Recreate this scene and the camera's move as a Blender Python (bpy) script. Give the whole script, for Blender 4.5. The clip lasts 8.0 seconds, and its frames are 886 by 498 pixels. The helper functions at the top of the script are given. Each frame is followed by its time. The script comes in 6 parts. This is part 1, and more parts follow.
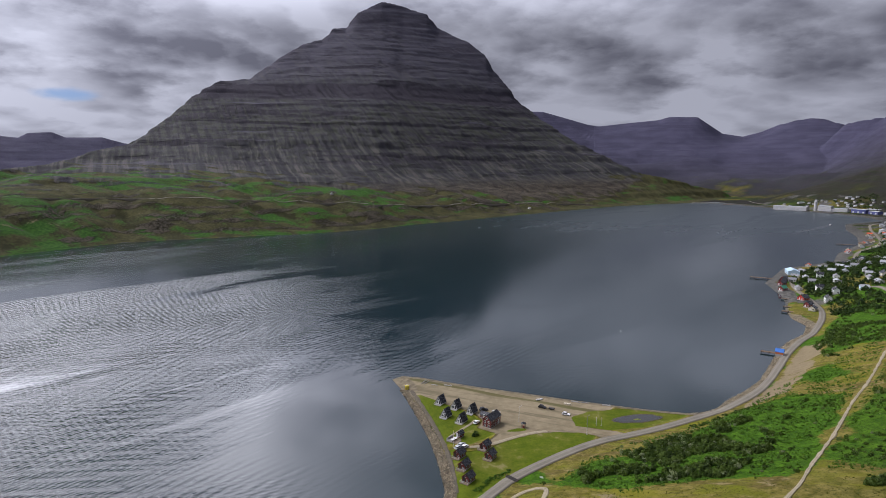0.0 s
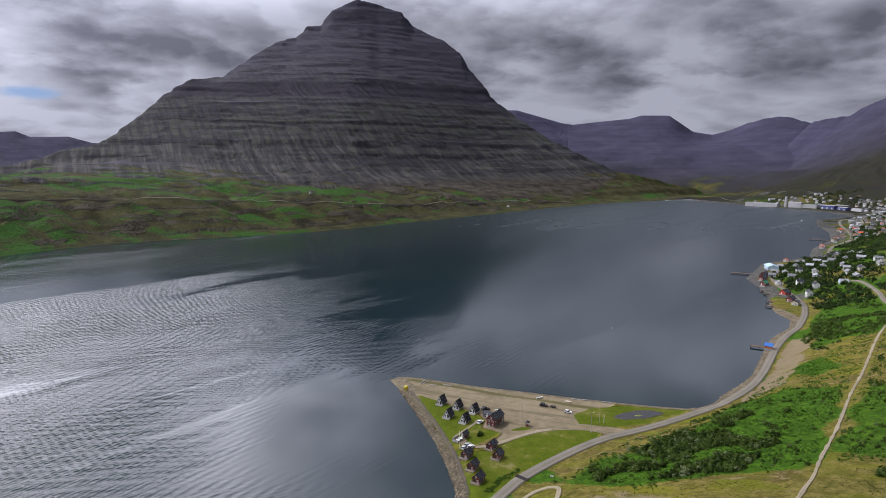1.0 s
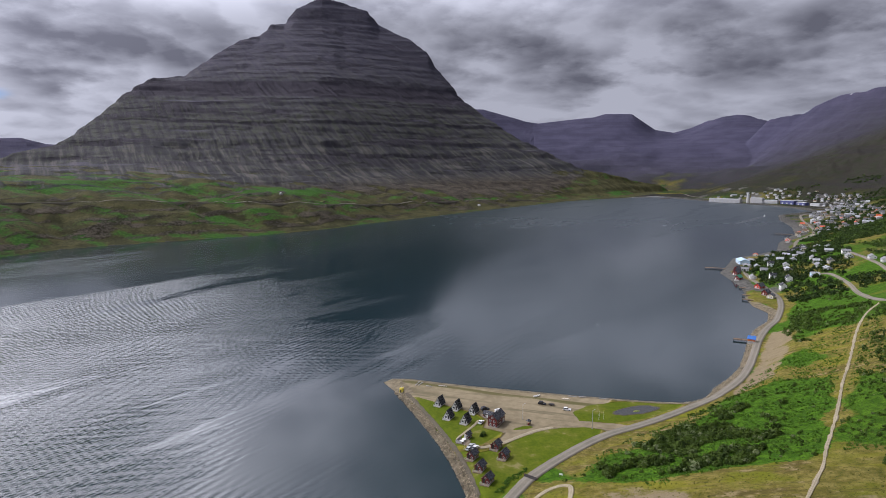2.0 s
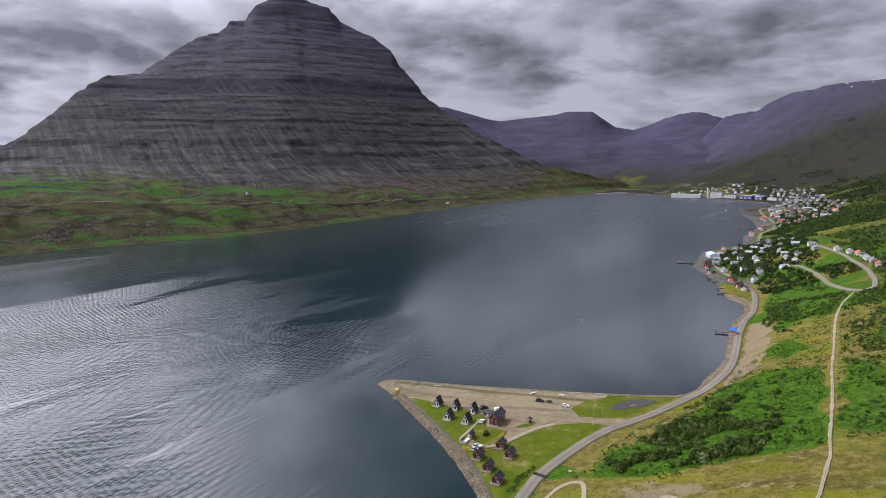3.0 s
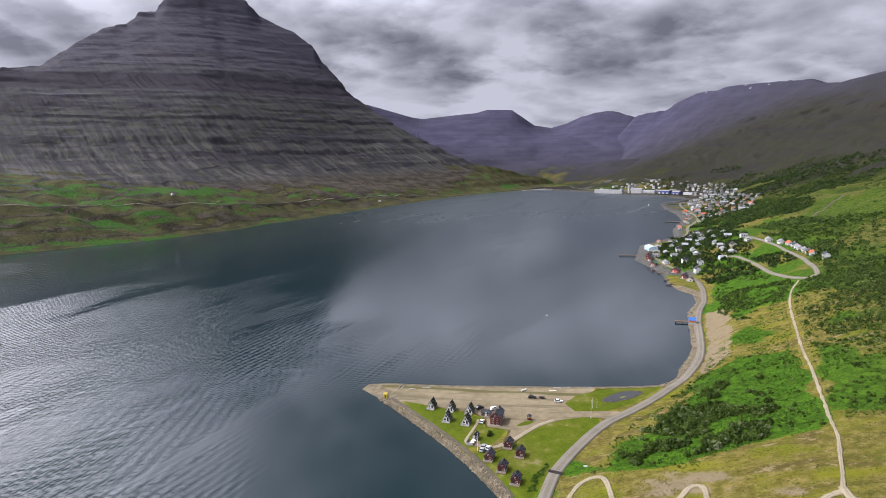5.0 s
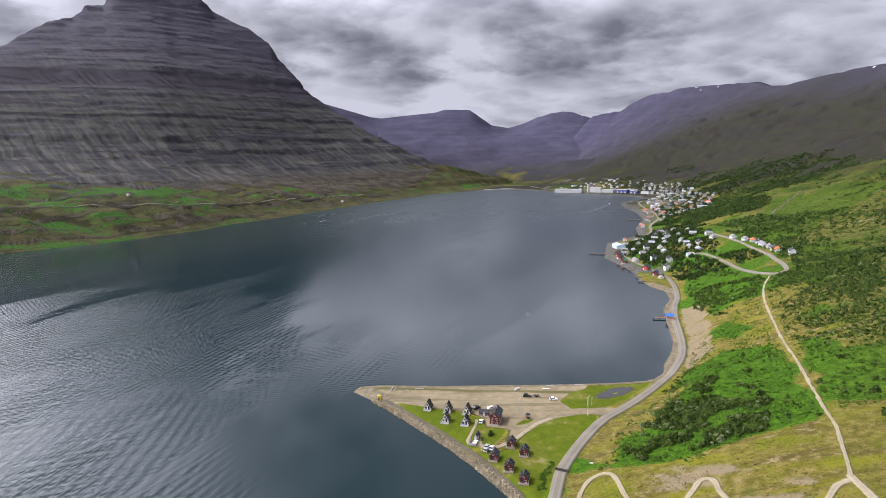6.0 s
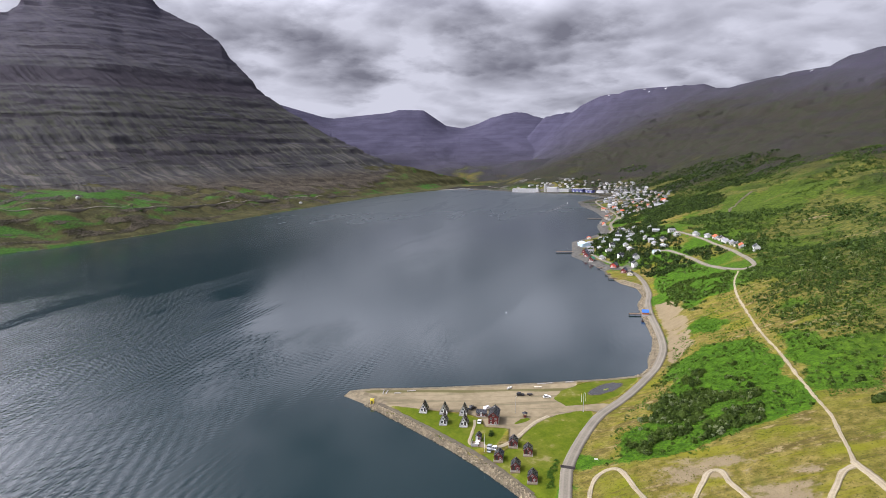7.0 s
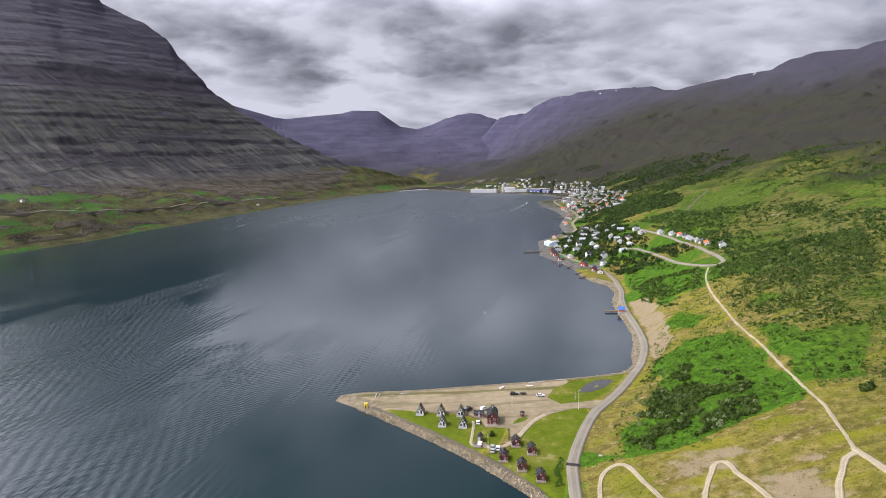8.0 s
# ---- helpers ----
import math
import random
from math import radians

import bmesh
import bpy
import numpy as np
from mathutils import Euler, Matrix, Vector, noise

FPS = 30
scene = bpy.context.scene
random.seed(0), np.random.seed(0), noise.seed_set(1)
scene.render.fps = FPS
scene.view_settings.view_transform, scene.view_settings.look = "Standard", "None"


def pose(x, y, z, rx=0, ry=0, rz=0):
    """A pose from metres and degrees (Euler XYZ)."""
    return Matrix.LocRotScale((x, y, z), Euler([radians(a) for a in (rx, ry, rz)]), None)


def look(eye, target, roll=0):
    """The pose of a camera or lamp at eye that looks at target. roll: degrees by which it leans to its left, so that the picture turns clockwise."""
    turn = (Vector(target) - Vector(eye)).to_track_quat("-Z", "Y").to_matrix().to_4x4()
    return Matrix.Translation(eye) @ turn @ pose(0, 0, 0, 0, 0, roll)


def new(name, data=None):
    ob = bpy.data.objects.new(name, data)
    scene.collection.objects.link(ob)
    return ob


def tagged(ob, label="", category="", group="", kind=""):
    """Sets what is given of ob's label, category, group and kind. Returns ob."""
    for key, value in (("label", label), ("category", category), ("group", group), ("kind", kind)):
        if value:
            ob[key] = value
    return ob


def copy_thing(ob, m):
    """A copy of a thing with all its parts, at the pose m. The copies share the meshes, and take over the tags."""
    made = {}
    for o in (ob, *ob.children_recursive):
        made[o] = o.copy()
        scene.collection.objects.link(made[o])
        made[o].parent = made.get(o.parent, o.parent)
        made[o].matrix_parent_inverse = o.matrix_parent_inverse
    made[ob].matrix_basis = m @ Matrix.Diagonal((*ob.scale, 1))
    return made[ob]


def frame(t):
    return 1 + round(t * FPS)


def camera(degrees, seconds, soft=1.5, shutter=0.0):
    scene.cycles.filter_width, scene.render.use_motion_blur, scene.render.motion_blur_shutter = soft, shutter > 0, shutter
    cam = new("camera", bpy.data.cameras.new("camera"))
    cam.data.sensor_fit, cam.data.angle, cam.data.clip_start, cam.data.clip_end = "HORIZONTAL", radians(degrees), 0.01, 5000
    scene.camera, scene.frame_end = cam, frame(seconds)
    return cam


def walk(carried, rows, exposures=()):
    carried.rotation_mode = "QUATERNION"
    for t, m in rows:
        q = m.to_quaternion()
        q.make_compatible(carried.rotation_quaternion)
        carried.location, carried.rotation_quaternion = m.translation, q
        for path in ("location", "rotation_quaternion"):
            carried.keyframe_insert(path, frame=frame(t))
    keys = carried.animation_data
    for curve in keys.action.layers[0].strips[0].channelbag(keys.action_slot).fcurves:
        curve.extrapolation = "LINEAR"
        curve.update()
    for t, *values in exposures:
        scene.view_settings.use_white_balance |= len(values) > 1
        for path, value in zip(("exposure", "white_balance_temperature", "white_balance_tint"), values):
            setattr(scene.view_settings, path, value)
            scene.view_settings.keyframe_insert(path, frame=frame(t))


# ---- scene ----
cam = camera(71.0, 8.0, soft=0.8)
PATH = [
    (0, (-30.661, 10.133, 134.867), (-30.576, 12.112, 134.589), 0.3),
    (0.5, (-37.365, 11.652, 134.855), (-37.245, 13.628, 134.575), 0.3),
    (1, (-44.542, 13.336, 134.805), (-44.374, 15.309, 134.523), 0.1),
    (1.5, (-52.363, 15.437, 134.76), (-52.142, 17.405, 134.477), -0.1),
    (3, (-77.875, 23.737, 134.984), (-77.479, 25.676, 134.692), -0.7),
    (3.5, (-86.528, 27.151, 135.101), (-86.072, 29.076, 134.805), -0.8),
    (4, (-95.238, 31.033, 135.228), (-94.719, 32.942, 134.93), -0.8),
    (4.5, (-104.036, 35.263, 135.313), (-103.455, 37.153, 135.013), -0.9),
    (6, (-131.151, 49.111, 135.34), (-130.376, 50.929, 135.035), -0.8),
    (6.5, (-140.408, 54.433, 135.332), (-139.565, 56.221, 135.026), -0.9),
    (7, (-149.606, 60.173, 135.324), (-148.694, 61.926, 135.018), -0.9),
    (7.5, (-158.569, 66.197, 135.357), (-157.592, 67.915, 135.05), -1.0),
    (8, (-167.34, 72.388, 135.43), (-166.296, 74.067, 135.124), -1.0),
]
walk(cam, [(t, look(eye, target, roll)) for t, eye, target, roll in PATH], [(0, -0.95, 5880, 18), (4, -0.50, 5960, 18), (8, -0.17, 6060, 18)])


# ---- world, sun ----
SUN_AZ, SUN_EL = radians(-58), radians(50)
world = bpy.data.worlds.new("overcast_sky")
scene.world = world
world.use_nodes = True


class Nodes:
    """A short way to write node trees."""

    def __init__(self, tree):
        self.t = tree
        tree.nodes.clear()

    def n(self, kind, **values):
        node = self.t.nodes.new(kind)
        for key, value in values.items():
            if key == "op":
                node.operation = value
            elif key == "dims":
                node.noise_dimensions = value
            elif key == "name_":
                node.attribute_name = value
            elif key in node.inputs:
                self.put(node.inputs[key], value)
        return node

    def put(self, socket, value):
        if isinstance(value, bpy.types.NodeSocket):
            self.t.links.new(value, socket)
        elif isinstance(value, (tuple, list)) and len(value) == 3 and socket.type == "RGBA":
            socket.default_value = (*value, 1)
        else:
            socket.default_value = value

    def math(self, op, a, b=0.0, c=0.0, clamp=False):
        node = self.t.nodes.new("ShaderNodeMath")
        node.operation, node.use_clamp = op, clamp
        for s, v in zip(node.inputs, (a, b, c)):
            self.put(s, v)
        return node.outputs[0]

    def step(self, x, lo, hi):
        node = self.t.nodes.new("ShaderNodeMapRange")
        node.interpolation_type = "SMOOTHSTEP"
        for key, v in (("Value", x), ("From Min", lo), ("From Max", hi)):
            self.put(node.inputs[key], v)
        return node.outputs[0]

    def mix(self, f, a, b, mode="MIX"):
        node = self.t.nodes.new("ShaderNodeMix")
        node.data_type, node.blend_type = "RGBA", mode
        self.put(node.inputs[0], f)
        self.put(node.inputs[6], a)
        self.put(node.inputs[7], b)
        return node.outputs[2]

    def noise(self, vec, scale, detail=4.0, rough=0.55, distort=0.0):
        node = self.t.nodes.new("ShaderNodeTexNoise")
        for key, v in (("Vector", vec), ("Scale", scale), ("Detail", detail), ("Roughness", rough), ("Distortion", distort)):
            self.put(node.inputs[key], v)
        return node.outputs[0]

    def vec(self, op, a, b):
        node = self.t.nodes.new("ShaderNodeVectorMath")
        node.operation = op
        self.put(node.inputs[0], a)
        self.put(node.inputs[1], b)
        return node.outputs[0]

    def xyz(self, v):
        node = self.t.nodes.new("ShaderNodeSeparateXYZ")
        self.put(node.inputs[0], v)
        return node.outputs

    def join(self, x, y, z):
        node = self.t.nodes.new("ShaderNodeCombineXYZ")
        for s, v in zip(node.inputs, (x, y, z)):
            self.put(s, v)
        return node.outputs[0]

    def bump(self, height, strength, distance):
        node = self.t.nodes.new("ShaderNodeBump")
        for key, v in (("Height", height), ("Strength", strength), ("Distance", distance)):
            self.put(node.inputs[key], v)
        return node.outputs[0]


sun_from = Vector((math.sin(SUN_AZ) * math.cos(SUN_EL), math.cos(SUN_AZ) * math.cos(SUN_EL), math.sin(SUN_EL)))
w = Nodes(world.node_tree)
sky = w.n("ShaderNodeTexSky")
sky.sky_type, sky.sun_disc, sky.sun_elevation, sky.sun_rotation = "NISHITA", False, SUN_EL, SUN_AZ
coord = w.n("ShaderNodeTexCoord").outputs["Generated"]
dx, dy, dz = w.xyz(coord)
up = w.math("ADD", w.math("MAXIMUM", dz, 0.0), 0.26)
flat = w.join(w.math("DIVIDE", dx, up), w.math("DIVIDE", dy, up), 0.0)
big = w.noise(w.vec("ADD", flat, (3.1, 1.7, 0)), 0.9, 3.0, 0.5, 0.2)


def billows(at):
    """Heaped cloud: rounded heads at several sizes, torn at the edges."""
    soft = w.noise(w.vec("ADD", at, (9.2, 4.4, 0)), 2.3, 8.0, 0.55, 0.0)
    cell = w.n("ShaderNodeTexVoronoi", Vector=w.vec("ADD", at, w.join(w.math("MULTIPLY", soft, 0.55), w.math("MULTIPLY", big, 0.45), 0.0)), Scale=2.3, Detail=2.0, Roughness=0.45, Lacunarity=2.2)
    return w.math("ADD", w.math("MULTIPLY", soft, 0.62), w.math("MULTIPLY", cell.outputs["Distance"], 0.30)), soft


puffs, torn_edge = billows(flat)
shaded, _ = billows(w.vec("ADD", flat, (-0.10, 0.06, 0)))
azimuth = w.math("MULTIPLY", w.math("ARCTAN2", dx, dy), 57.2958)
rise = w.math("MULTIPLY", dz, 57.2958)
jitter = w.math("MULTIPLY", w.math("SUBTRACT", torn_edge, 0.5), 3.2)


def bank(az, el, wide, tall, power):
    """One large mass of cloud, thick (power below 0) or thin (above 0)."""
    a = w.math("DIVIDE", w.math("SUBTRACT", azimuth, az), wide)
    e = w.math("DIVIDE", w.math("SUBTRACT", rise, el), tall)
    far_off = w.math("ADD", w.math("SQRT", w.math("ADD", w.math("MULTIPLY", a, a), w.math("MULTIPLY", e, e))), jitter)
    return w.math("MULTIPLY", w.step(far_off, 1.25, 0.25), power)


banks = 0.0
for row in ((-22, 10.3, 8, 3.8, -0.15), (-32, 6.8, 5, 1.6, -0.10), (-15, 13.5, 8, 2.6, 0.13), (-31, 4.2, 7, 2.0, 0.14), (-34, 12.5, 6, 3.0, 0.09), (-17, 6.6, 4, 1.6, 0.08),
            (23, 10.2, 17, 4.0, -0.10), (33, 8.0, 10, 1.8, -0.07), (22, 4.6, 14, 1.5, 0.14), (40, 5.6, 9, 1.4, 0.10), (57, 11.5, 9, 4.5, 0.09), (6, 13, 6, 3, 0.05), (38, 13.5, 7, 2.4, 0.05)):
    banks = w.math("ADD", banks, bank(*row))
shape = w.math("ADD", w.math("ADD", w.math("MULTIPLY", big, 0.34), puffs), banks)
# thinner, brighter cloud towards the sun, and a bright rim low over the valley
toward = w.math("ADD", w.math("ADD", w.math("MULTIPLY", dx, sun_from.x), w.math("MULTIPLY", dy, sun_from.y)), w.math("MULTIPLY", dz, sun_from.z))
sunny = w.step(toward, 0.45, 0.99)
lowband = w.step(dz, 0.10, 0.05)
lit_side = w.math("MULTIPLY", w.math("SUBTRACT", puffs, shaded), 1.5)
thin = w.math("ADD", w.step(shape, 0.36, 1.04), w.math("ADD", w.math("MULTIPLY", lowband, 0.10), lit_side))
thin = w.math("MAXIMUM", w.math("ADD", thin, w.math("MULTIPLY", sunny, 0.10), clamp=True), 0.0)
cloud = w.mix(thin, (0.22, 0.222, 0.254), (0.74, 0.75, 0.79))
crown = w.math("MULTIPLY", w.step(dz, 0.19, 0.28), w.step(dz, 0.41, 0.29))
overhead = w.math("ADD", 1.0, w.math("MULTIPLY", w.math("MULTIPLY", crown, w.step(toward, -0.45, 0.15)), 1.25))
halo = w.math("MULTIPLY", w.math("MULTIPLY", w.step(azimuth, 13.0, -34.0), w.step(azimuth, -150.0, -105.0)), w.math("MULTIPLY", w.step(dz, 0.235, 0.34), w.step(dz, 0.80, 0.52)))
glow = w.math("ADD", overhead, w.math("ADD", w.math("MULTIPLY", sunny, 2.0), w.math("MULTIPLY", halo, 13.0)))
cloud = w.vec("MULTIPLY", cloud, w.join(w.math("MULTIPLY", glow, w.math("ADD", 1.0, w.math("MULTIPLY", halo, 0.05))), glow, w.math("MULTIPLY", glow, w.math("SUBTRACT", 1.0, w.math("MULTIPLY", halo, 0.10)))))
# rifts of blue: a small one over the mouth of the fjord and a wide one over the southern ridge
rift = w.math("MAXIMUM", bank(-28.5, 5.0, 2.2, 0.5, 1.0), bank(70, 17.0, 10.0, 5.0, 1.0))
blue = w.vec("MULTIPLY", sky.outputs[0], (0.075, 0.1, 0.15))
total = w.mix(w.math("MULTIPLY", rift, 0.8), cloud, blue)
back = w.n("ShaderNodeBackground", Color=total, Strength=1.0)
out = w.n("ShaderNodeOutputWorld", Surface=back.outputs[0])

sun_data = bpy.data.lights.new("sun", "SUN")
sun_data.energy, sun_data.angle, sun_data.color = 3.85, radians(0.9), (1.0, 0.93, 0.80)
sun = new("sun", sun_data)
sun.matrix_world = look(sun_from * 3000, (0, 0, 0))

# ---- shape of the land ----
# [terrain
TABLE = np.random.RandomState(7).rand(8, 257, 257)
TABLE[:, 256], TABLE[:, :, 256] = TABLE[:, 0], TABLE[:, :, 0]


def value_noise(x, y, layer=0):
    """Smooth noise from 0 to 1 over a plane."""
    xi, yi = np.floor(x).astype(int), np.floor(y).astype(int)
    fx, fy = x - xi, y - yi
    fx, fy = fx * fx * (3 - 2 * fx), fy * fy * (3 - 2 * fy)
    a, b, t = xi & 255, yi & 255, TABLE[layer & 7]
    return (t[a, b] * (1 - fx) + t[a + 1, b] * fx) * (1 - fy) + (t[a, b + 1] * (1 - fx) + t[a + 1, b + 1] * fx) * fy


def fbm(x, y, octaves=4, layer=0):
    total, amp, norm = 0.0, 1.0, 0.0
    for k in range(octaves):
        total = total + amp * value_noise(x * 2**k + 17.3 * k, y * 2**k - 9.1 * k, layer + k)
        norm += amp
        amp *= 0.5
    return total / norm


def smooth(x, lo, hi):
    t = np.clip((x - lo) / (hi - lo), 0, 1)
    return t * t * (3 - 2 * t)


def line_distance(x, y, line, values=None):
    """Distance to a polyline, and the values along it at the nearest place."""
    best, val = np.full(x.shape, 1e12), np.zeros(x.shape)
    for k in range(len(line) - 1):
        (ax, ay), (bx, by) = line[k][:2], line[k + 1][:2]
        ux, uy = bx - ax, by - ay
        t = np.clip(((x - ax) * ux + (y - ay) * uy) / (ux * ux + uy * uy), 0, 1)
        d = (x - ax - t * ux) ** 2 + (y - ay - t * uy) ** 2
        near = d < best
        best = np.where(near, d, best)
        if values is not None:
            val = np.where(near, values[k] + t * (values[k + 1] - values[k]), val)
    return np.sqrt(best), val


def soft_line(x, y, line, values, hard=3):
    """Like line_distance, but passing smoothly from one stretch of the line to the next."""
    total, mean = np.zeros(x.shape), np.zeros(x.shape)
    for k in range(len(line) - 1):
        (ax, ay), (bx, by) = line[k], line[k + 1]
        ux, uy = bx - ax, by - ay
        t = np.clip(((x - ax) * ux + (y - ay) * uy) / (ux * ux + uy * uy), 0, 1)
        d = (x - ax - t * ux) ** 2 + (y - ay - t * uy) ** 2 + 4.0
        wt = math.hypot(ux, uy) / d**hard
        total += wt
        mean += wt * (values[k] + t * (values[k + 1] - values[k]))
    d, _ = line_distance(x, y, line)
    return d, mean / total


def inside(x, y, poly):
    hit = np.zeros(x.shape, bool)
    for (ax, ay), (bx, by) in zip(poly, poly[1:] + poly[:1]):
        if ay != by:
            hit ^= ((ay > y) != (by > y)) & (x < (bx - ax) * (y - ay) / (by - ay) + ax)
    return hit


def signed(x, y, poly):
    """Distance to a polygon's outline, positive inside."""
    d, _ = line_distance(x, y, poly + poly[:1])
    return np.where(inside(x, y, poly), d, -d)


SPIT_SHORE = [(-4000, -2600), (-1000, -560), (-300, -100), (-120, 60), (-60, 150), (-25, 215), (-19, 245), (-19.5, 262), (-22, 285),
              (-25.5, 305), (-31, 330), (-36.5, 352), (-40, 368), (-46, 384), (-40, 390), (-28, 387), (-12, 378.5), (6, 369.5), (24, 362), (42.5, 354), (61, 346),
              (80, 338.5), (100, 331), (121, 325.5)]
COAST = [(134, 331), (150, 346), (168, 360), (186, 377.5), (207, 404), (226, 428), (250, 456), (277, 478), (296, 504), (299, 530), (312, 560), (330, 590),
         (345, 622), (352, 645), (366, 690), (390, 718), (447, 788), (487, 806), (551, 842), (609, 917), (718, 1022), (788, 1124), (862, 1260),
         (932, 1360), (1085, 1440), (1112, 1540), (1108, 1630), (1070, 1750), (1028, 1928), (1010, 2075), (1026, 2148)]
NORTH_SHORE = [(905, 2090), (730, 2010), (607, 1937), (470, 1815), (366, 1722), (270, 1632), (182, 1553), (56, 1431), (-30, 1362), (-100, 1279), (-170, 1228),
               (-238, 1175), (-335, 1138), (-453, 1084), (-517, 1046), (-573, 961), (-613, 894), (-760, 720), (-1500, 200), (-4800, -900)]
FJORD = SPIT_SHORE + COAST + NORTH_SHORE
ROAD = [(-60, 178), (-30, 208), (-5, 238), (3, 247.5), (9.5, 254.6), (22, 264.8), (35.5, 274.6), (50, 284), (61, 289.8), (75.5, 295.4), (92, 302.6), (115, 314.4),
        (138, 327.6), (164, 346.8), (185, 368), (207, 394), (232, 424.5), (258, 452), (280, 472), (302, 497), (320, 520), (339, 550), (356, 592)]
TOWN_ROAD = [(356, 592), (372, 640), (398, 690), (450, 752), (510, 790), (580, 845), (640, 915), (745, 1010), (820, 1115), (900, 1240), (985, 1340),
             (1120, 1400), (1190, 1530), (1180, 1660), (1130, 1790), (1100, 1960), (1120, 2120)]
SOUTH_FOOT = [(-4000, -2700), (-1000, -640), (-280, -150), (-60, 178)] + ROAD[1:] + TOWN_ROAD[1:] + [(1500, 2600), (2400, 4300), (2800, 5200)]
NORTH_FOOT = NORTH_SHORE[::-1] + [(1160, 2330), (1500, 2750), (2100, 4200), (2400, 5200)]
# ridge lines: azimuth from the bay, distance, slope of the line of sight
BAY = (-31.0, 10.0, 135.0)


def crest(rows, eye=BAY):
    line, heights = [], []
    for az, dist, rise in rows:
        a = math.radians(az)
        line.append((eye[0] + dist * math.sin(a), eye[1] + dist * math.cos(a)))
        heights.append(eye[2] + dist * rise)
    return line, heights


PEAK = crest([(-60, 1500, -0.03), (-45, 1500, -0.024), (-33, 1650, -0.012), (-30, 1800, -0.006), (-26.9, 2000, 0.011), (-23.6, 2220, 0.027), (-20.9, 2420, 0.064),
              (-19.1, 2520, 0.094), (-17.3, 2600, 0.115), (-14.5, 2690, 0.1225), (-12.1, 2770, 0.152), (-9.5, 2850, 0.181), (-8.2, 2880, 0.185), (-7.3, 2910, 0.2005),
              (-6.1, 2930, 0.2045), (-5.2, 2950, 0.225), (-3.0, 2990, 0.2435), (-1.1, 3010, 0.237), (0.9, 2990, 0.2265), (1.95, 2970, 0.2055), (4.7, 2900, 0.1845)])
PEAK_EAST = crest([(4.7, 2900, 0.1845), (6.25, 2850, 0.163), (6.75, 2835, 0.146), (8.25, 2770, 0.116), (10.0, 2690, 0.0835), (13.4, 2570, 0.0417), (16.3, 2500, 0.0157),
                   (19.3, 2470, -0.0098), (22.1, 2500, -0.0221), (26.2, 2650, -0.0376), (30.5, 2730, -0.0470)])
PEAK = (PEAK[0] + PEAK_EAST[0][1:], PEAK[1] + PEAK_EAST[1][1:])
HEAD = crest([(2, 4560, 0.072), (7, 4560, 0.080), (10, 4560, 0.0815), (12.2, 4560, 0.0805), (14, 4560, 0.0715), (16.2, 4560, 0.0600), (17.2, 4560, 0.0575), (22, 4560, 0.0655), (23, 4560, 0.0700),
              (25.2, 4560, 0.0690), (27.2, 4560, 0.0445), (28.7, 4560, 0.0400), (30, 4560, 0.0460), (31.2, 4560, 0.0550), (32.8, 4500, 0.0625),
              (34.0, 4450, 0.0640), (35.3, 4400, 0.0565), (37.5, 4400, 0.044), (41, 4400, 0.04)], (-95, 40, 135))
SOUTH = crest([(37.4, 3900, 0.0515), (39.5, 3850, 0.0587), (41.6, 3750, 0.0775), (44.2, 3650, 0.087), (47.3, 3500, 0.0891), (50.0, 3350, 0.091), (50.8, 3200, 0.0839),
               (52.3, 3050, 0.0834), (54.5, 2900, 0.091), (57.0, 2750, 0.0993), (59.4, 2650, 0.1033), (61.0, 2580, 0.1178), (62.1, 2540, 0.122), (65.0, 2450, 0.1222),
               (66.6, 2400, 0.1298), (75, 2200, 0.16), (90, 1900, 0.18), (110, 1700, 0.18), (140, 1800, 0.17), (180, 2300, 0.15), (215, 3200, 0.1), (235, 4300, 0.06)], (-167, 72, 135))
MOUTH = crest([(-66, 4500, 0.05), (-55, 4550, 0.042), (-45, 4600, 0.035), (-36, 4600, 0.036), (-33, 4600, 0.0335), (-31.6, 4600, 0.031), (-30.9, 4600, 0.0375), (-29.4, 4600, 0.0395),
               (-28.5, 4600, 0.0325), (-26, 4600, 0.0335), (-24.4, 4600, 0.0255), (-18, 4600, 0.02)])


CREST_AZ = [math.degrees(math.atan2(px - BAY[0], py - BAY[1])) for px, py in PEAK[0]]
CREST_R = [math.hypot(px - BAY[0], py - BAY[1]) for px, py in PEAK[0]]


MEAN_AZ = np.arange(-60, 31, 1.0)
MEAN_TOP = np.convolve(np.pad(np.interp(MEAN_AZ, CREST_AZ, PEAK[1]), 4, mode="edge"), np.array([1, 2, 3, 4, 5, 4, 3, 2, 1]) / 25.0, "valid")


def terraces(z, period, hard, shift=0.0):
    q = z / period + shift
    f = q - np.floor(q)
    return (np.floor(q) + (1 - hard) * f + hard * smooth(f, 0.62, 0.98) - shift) * period


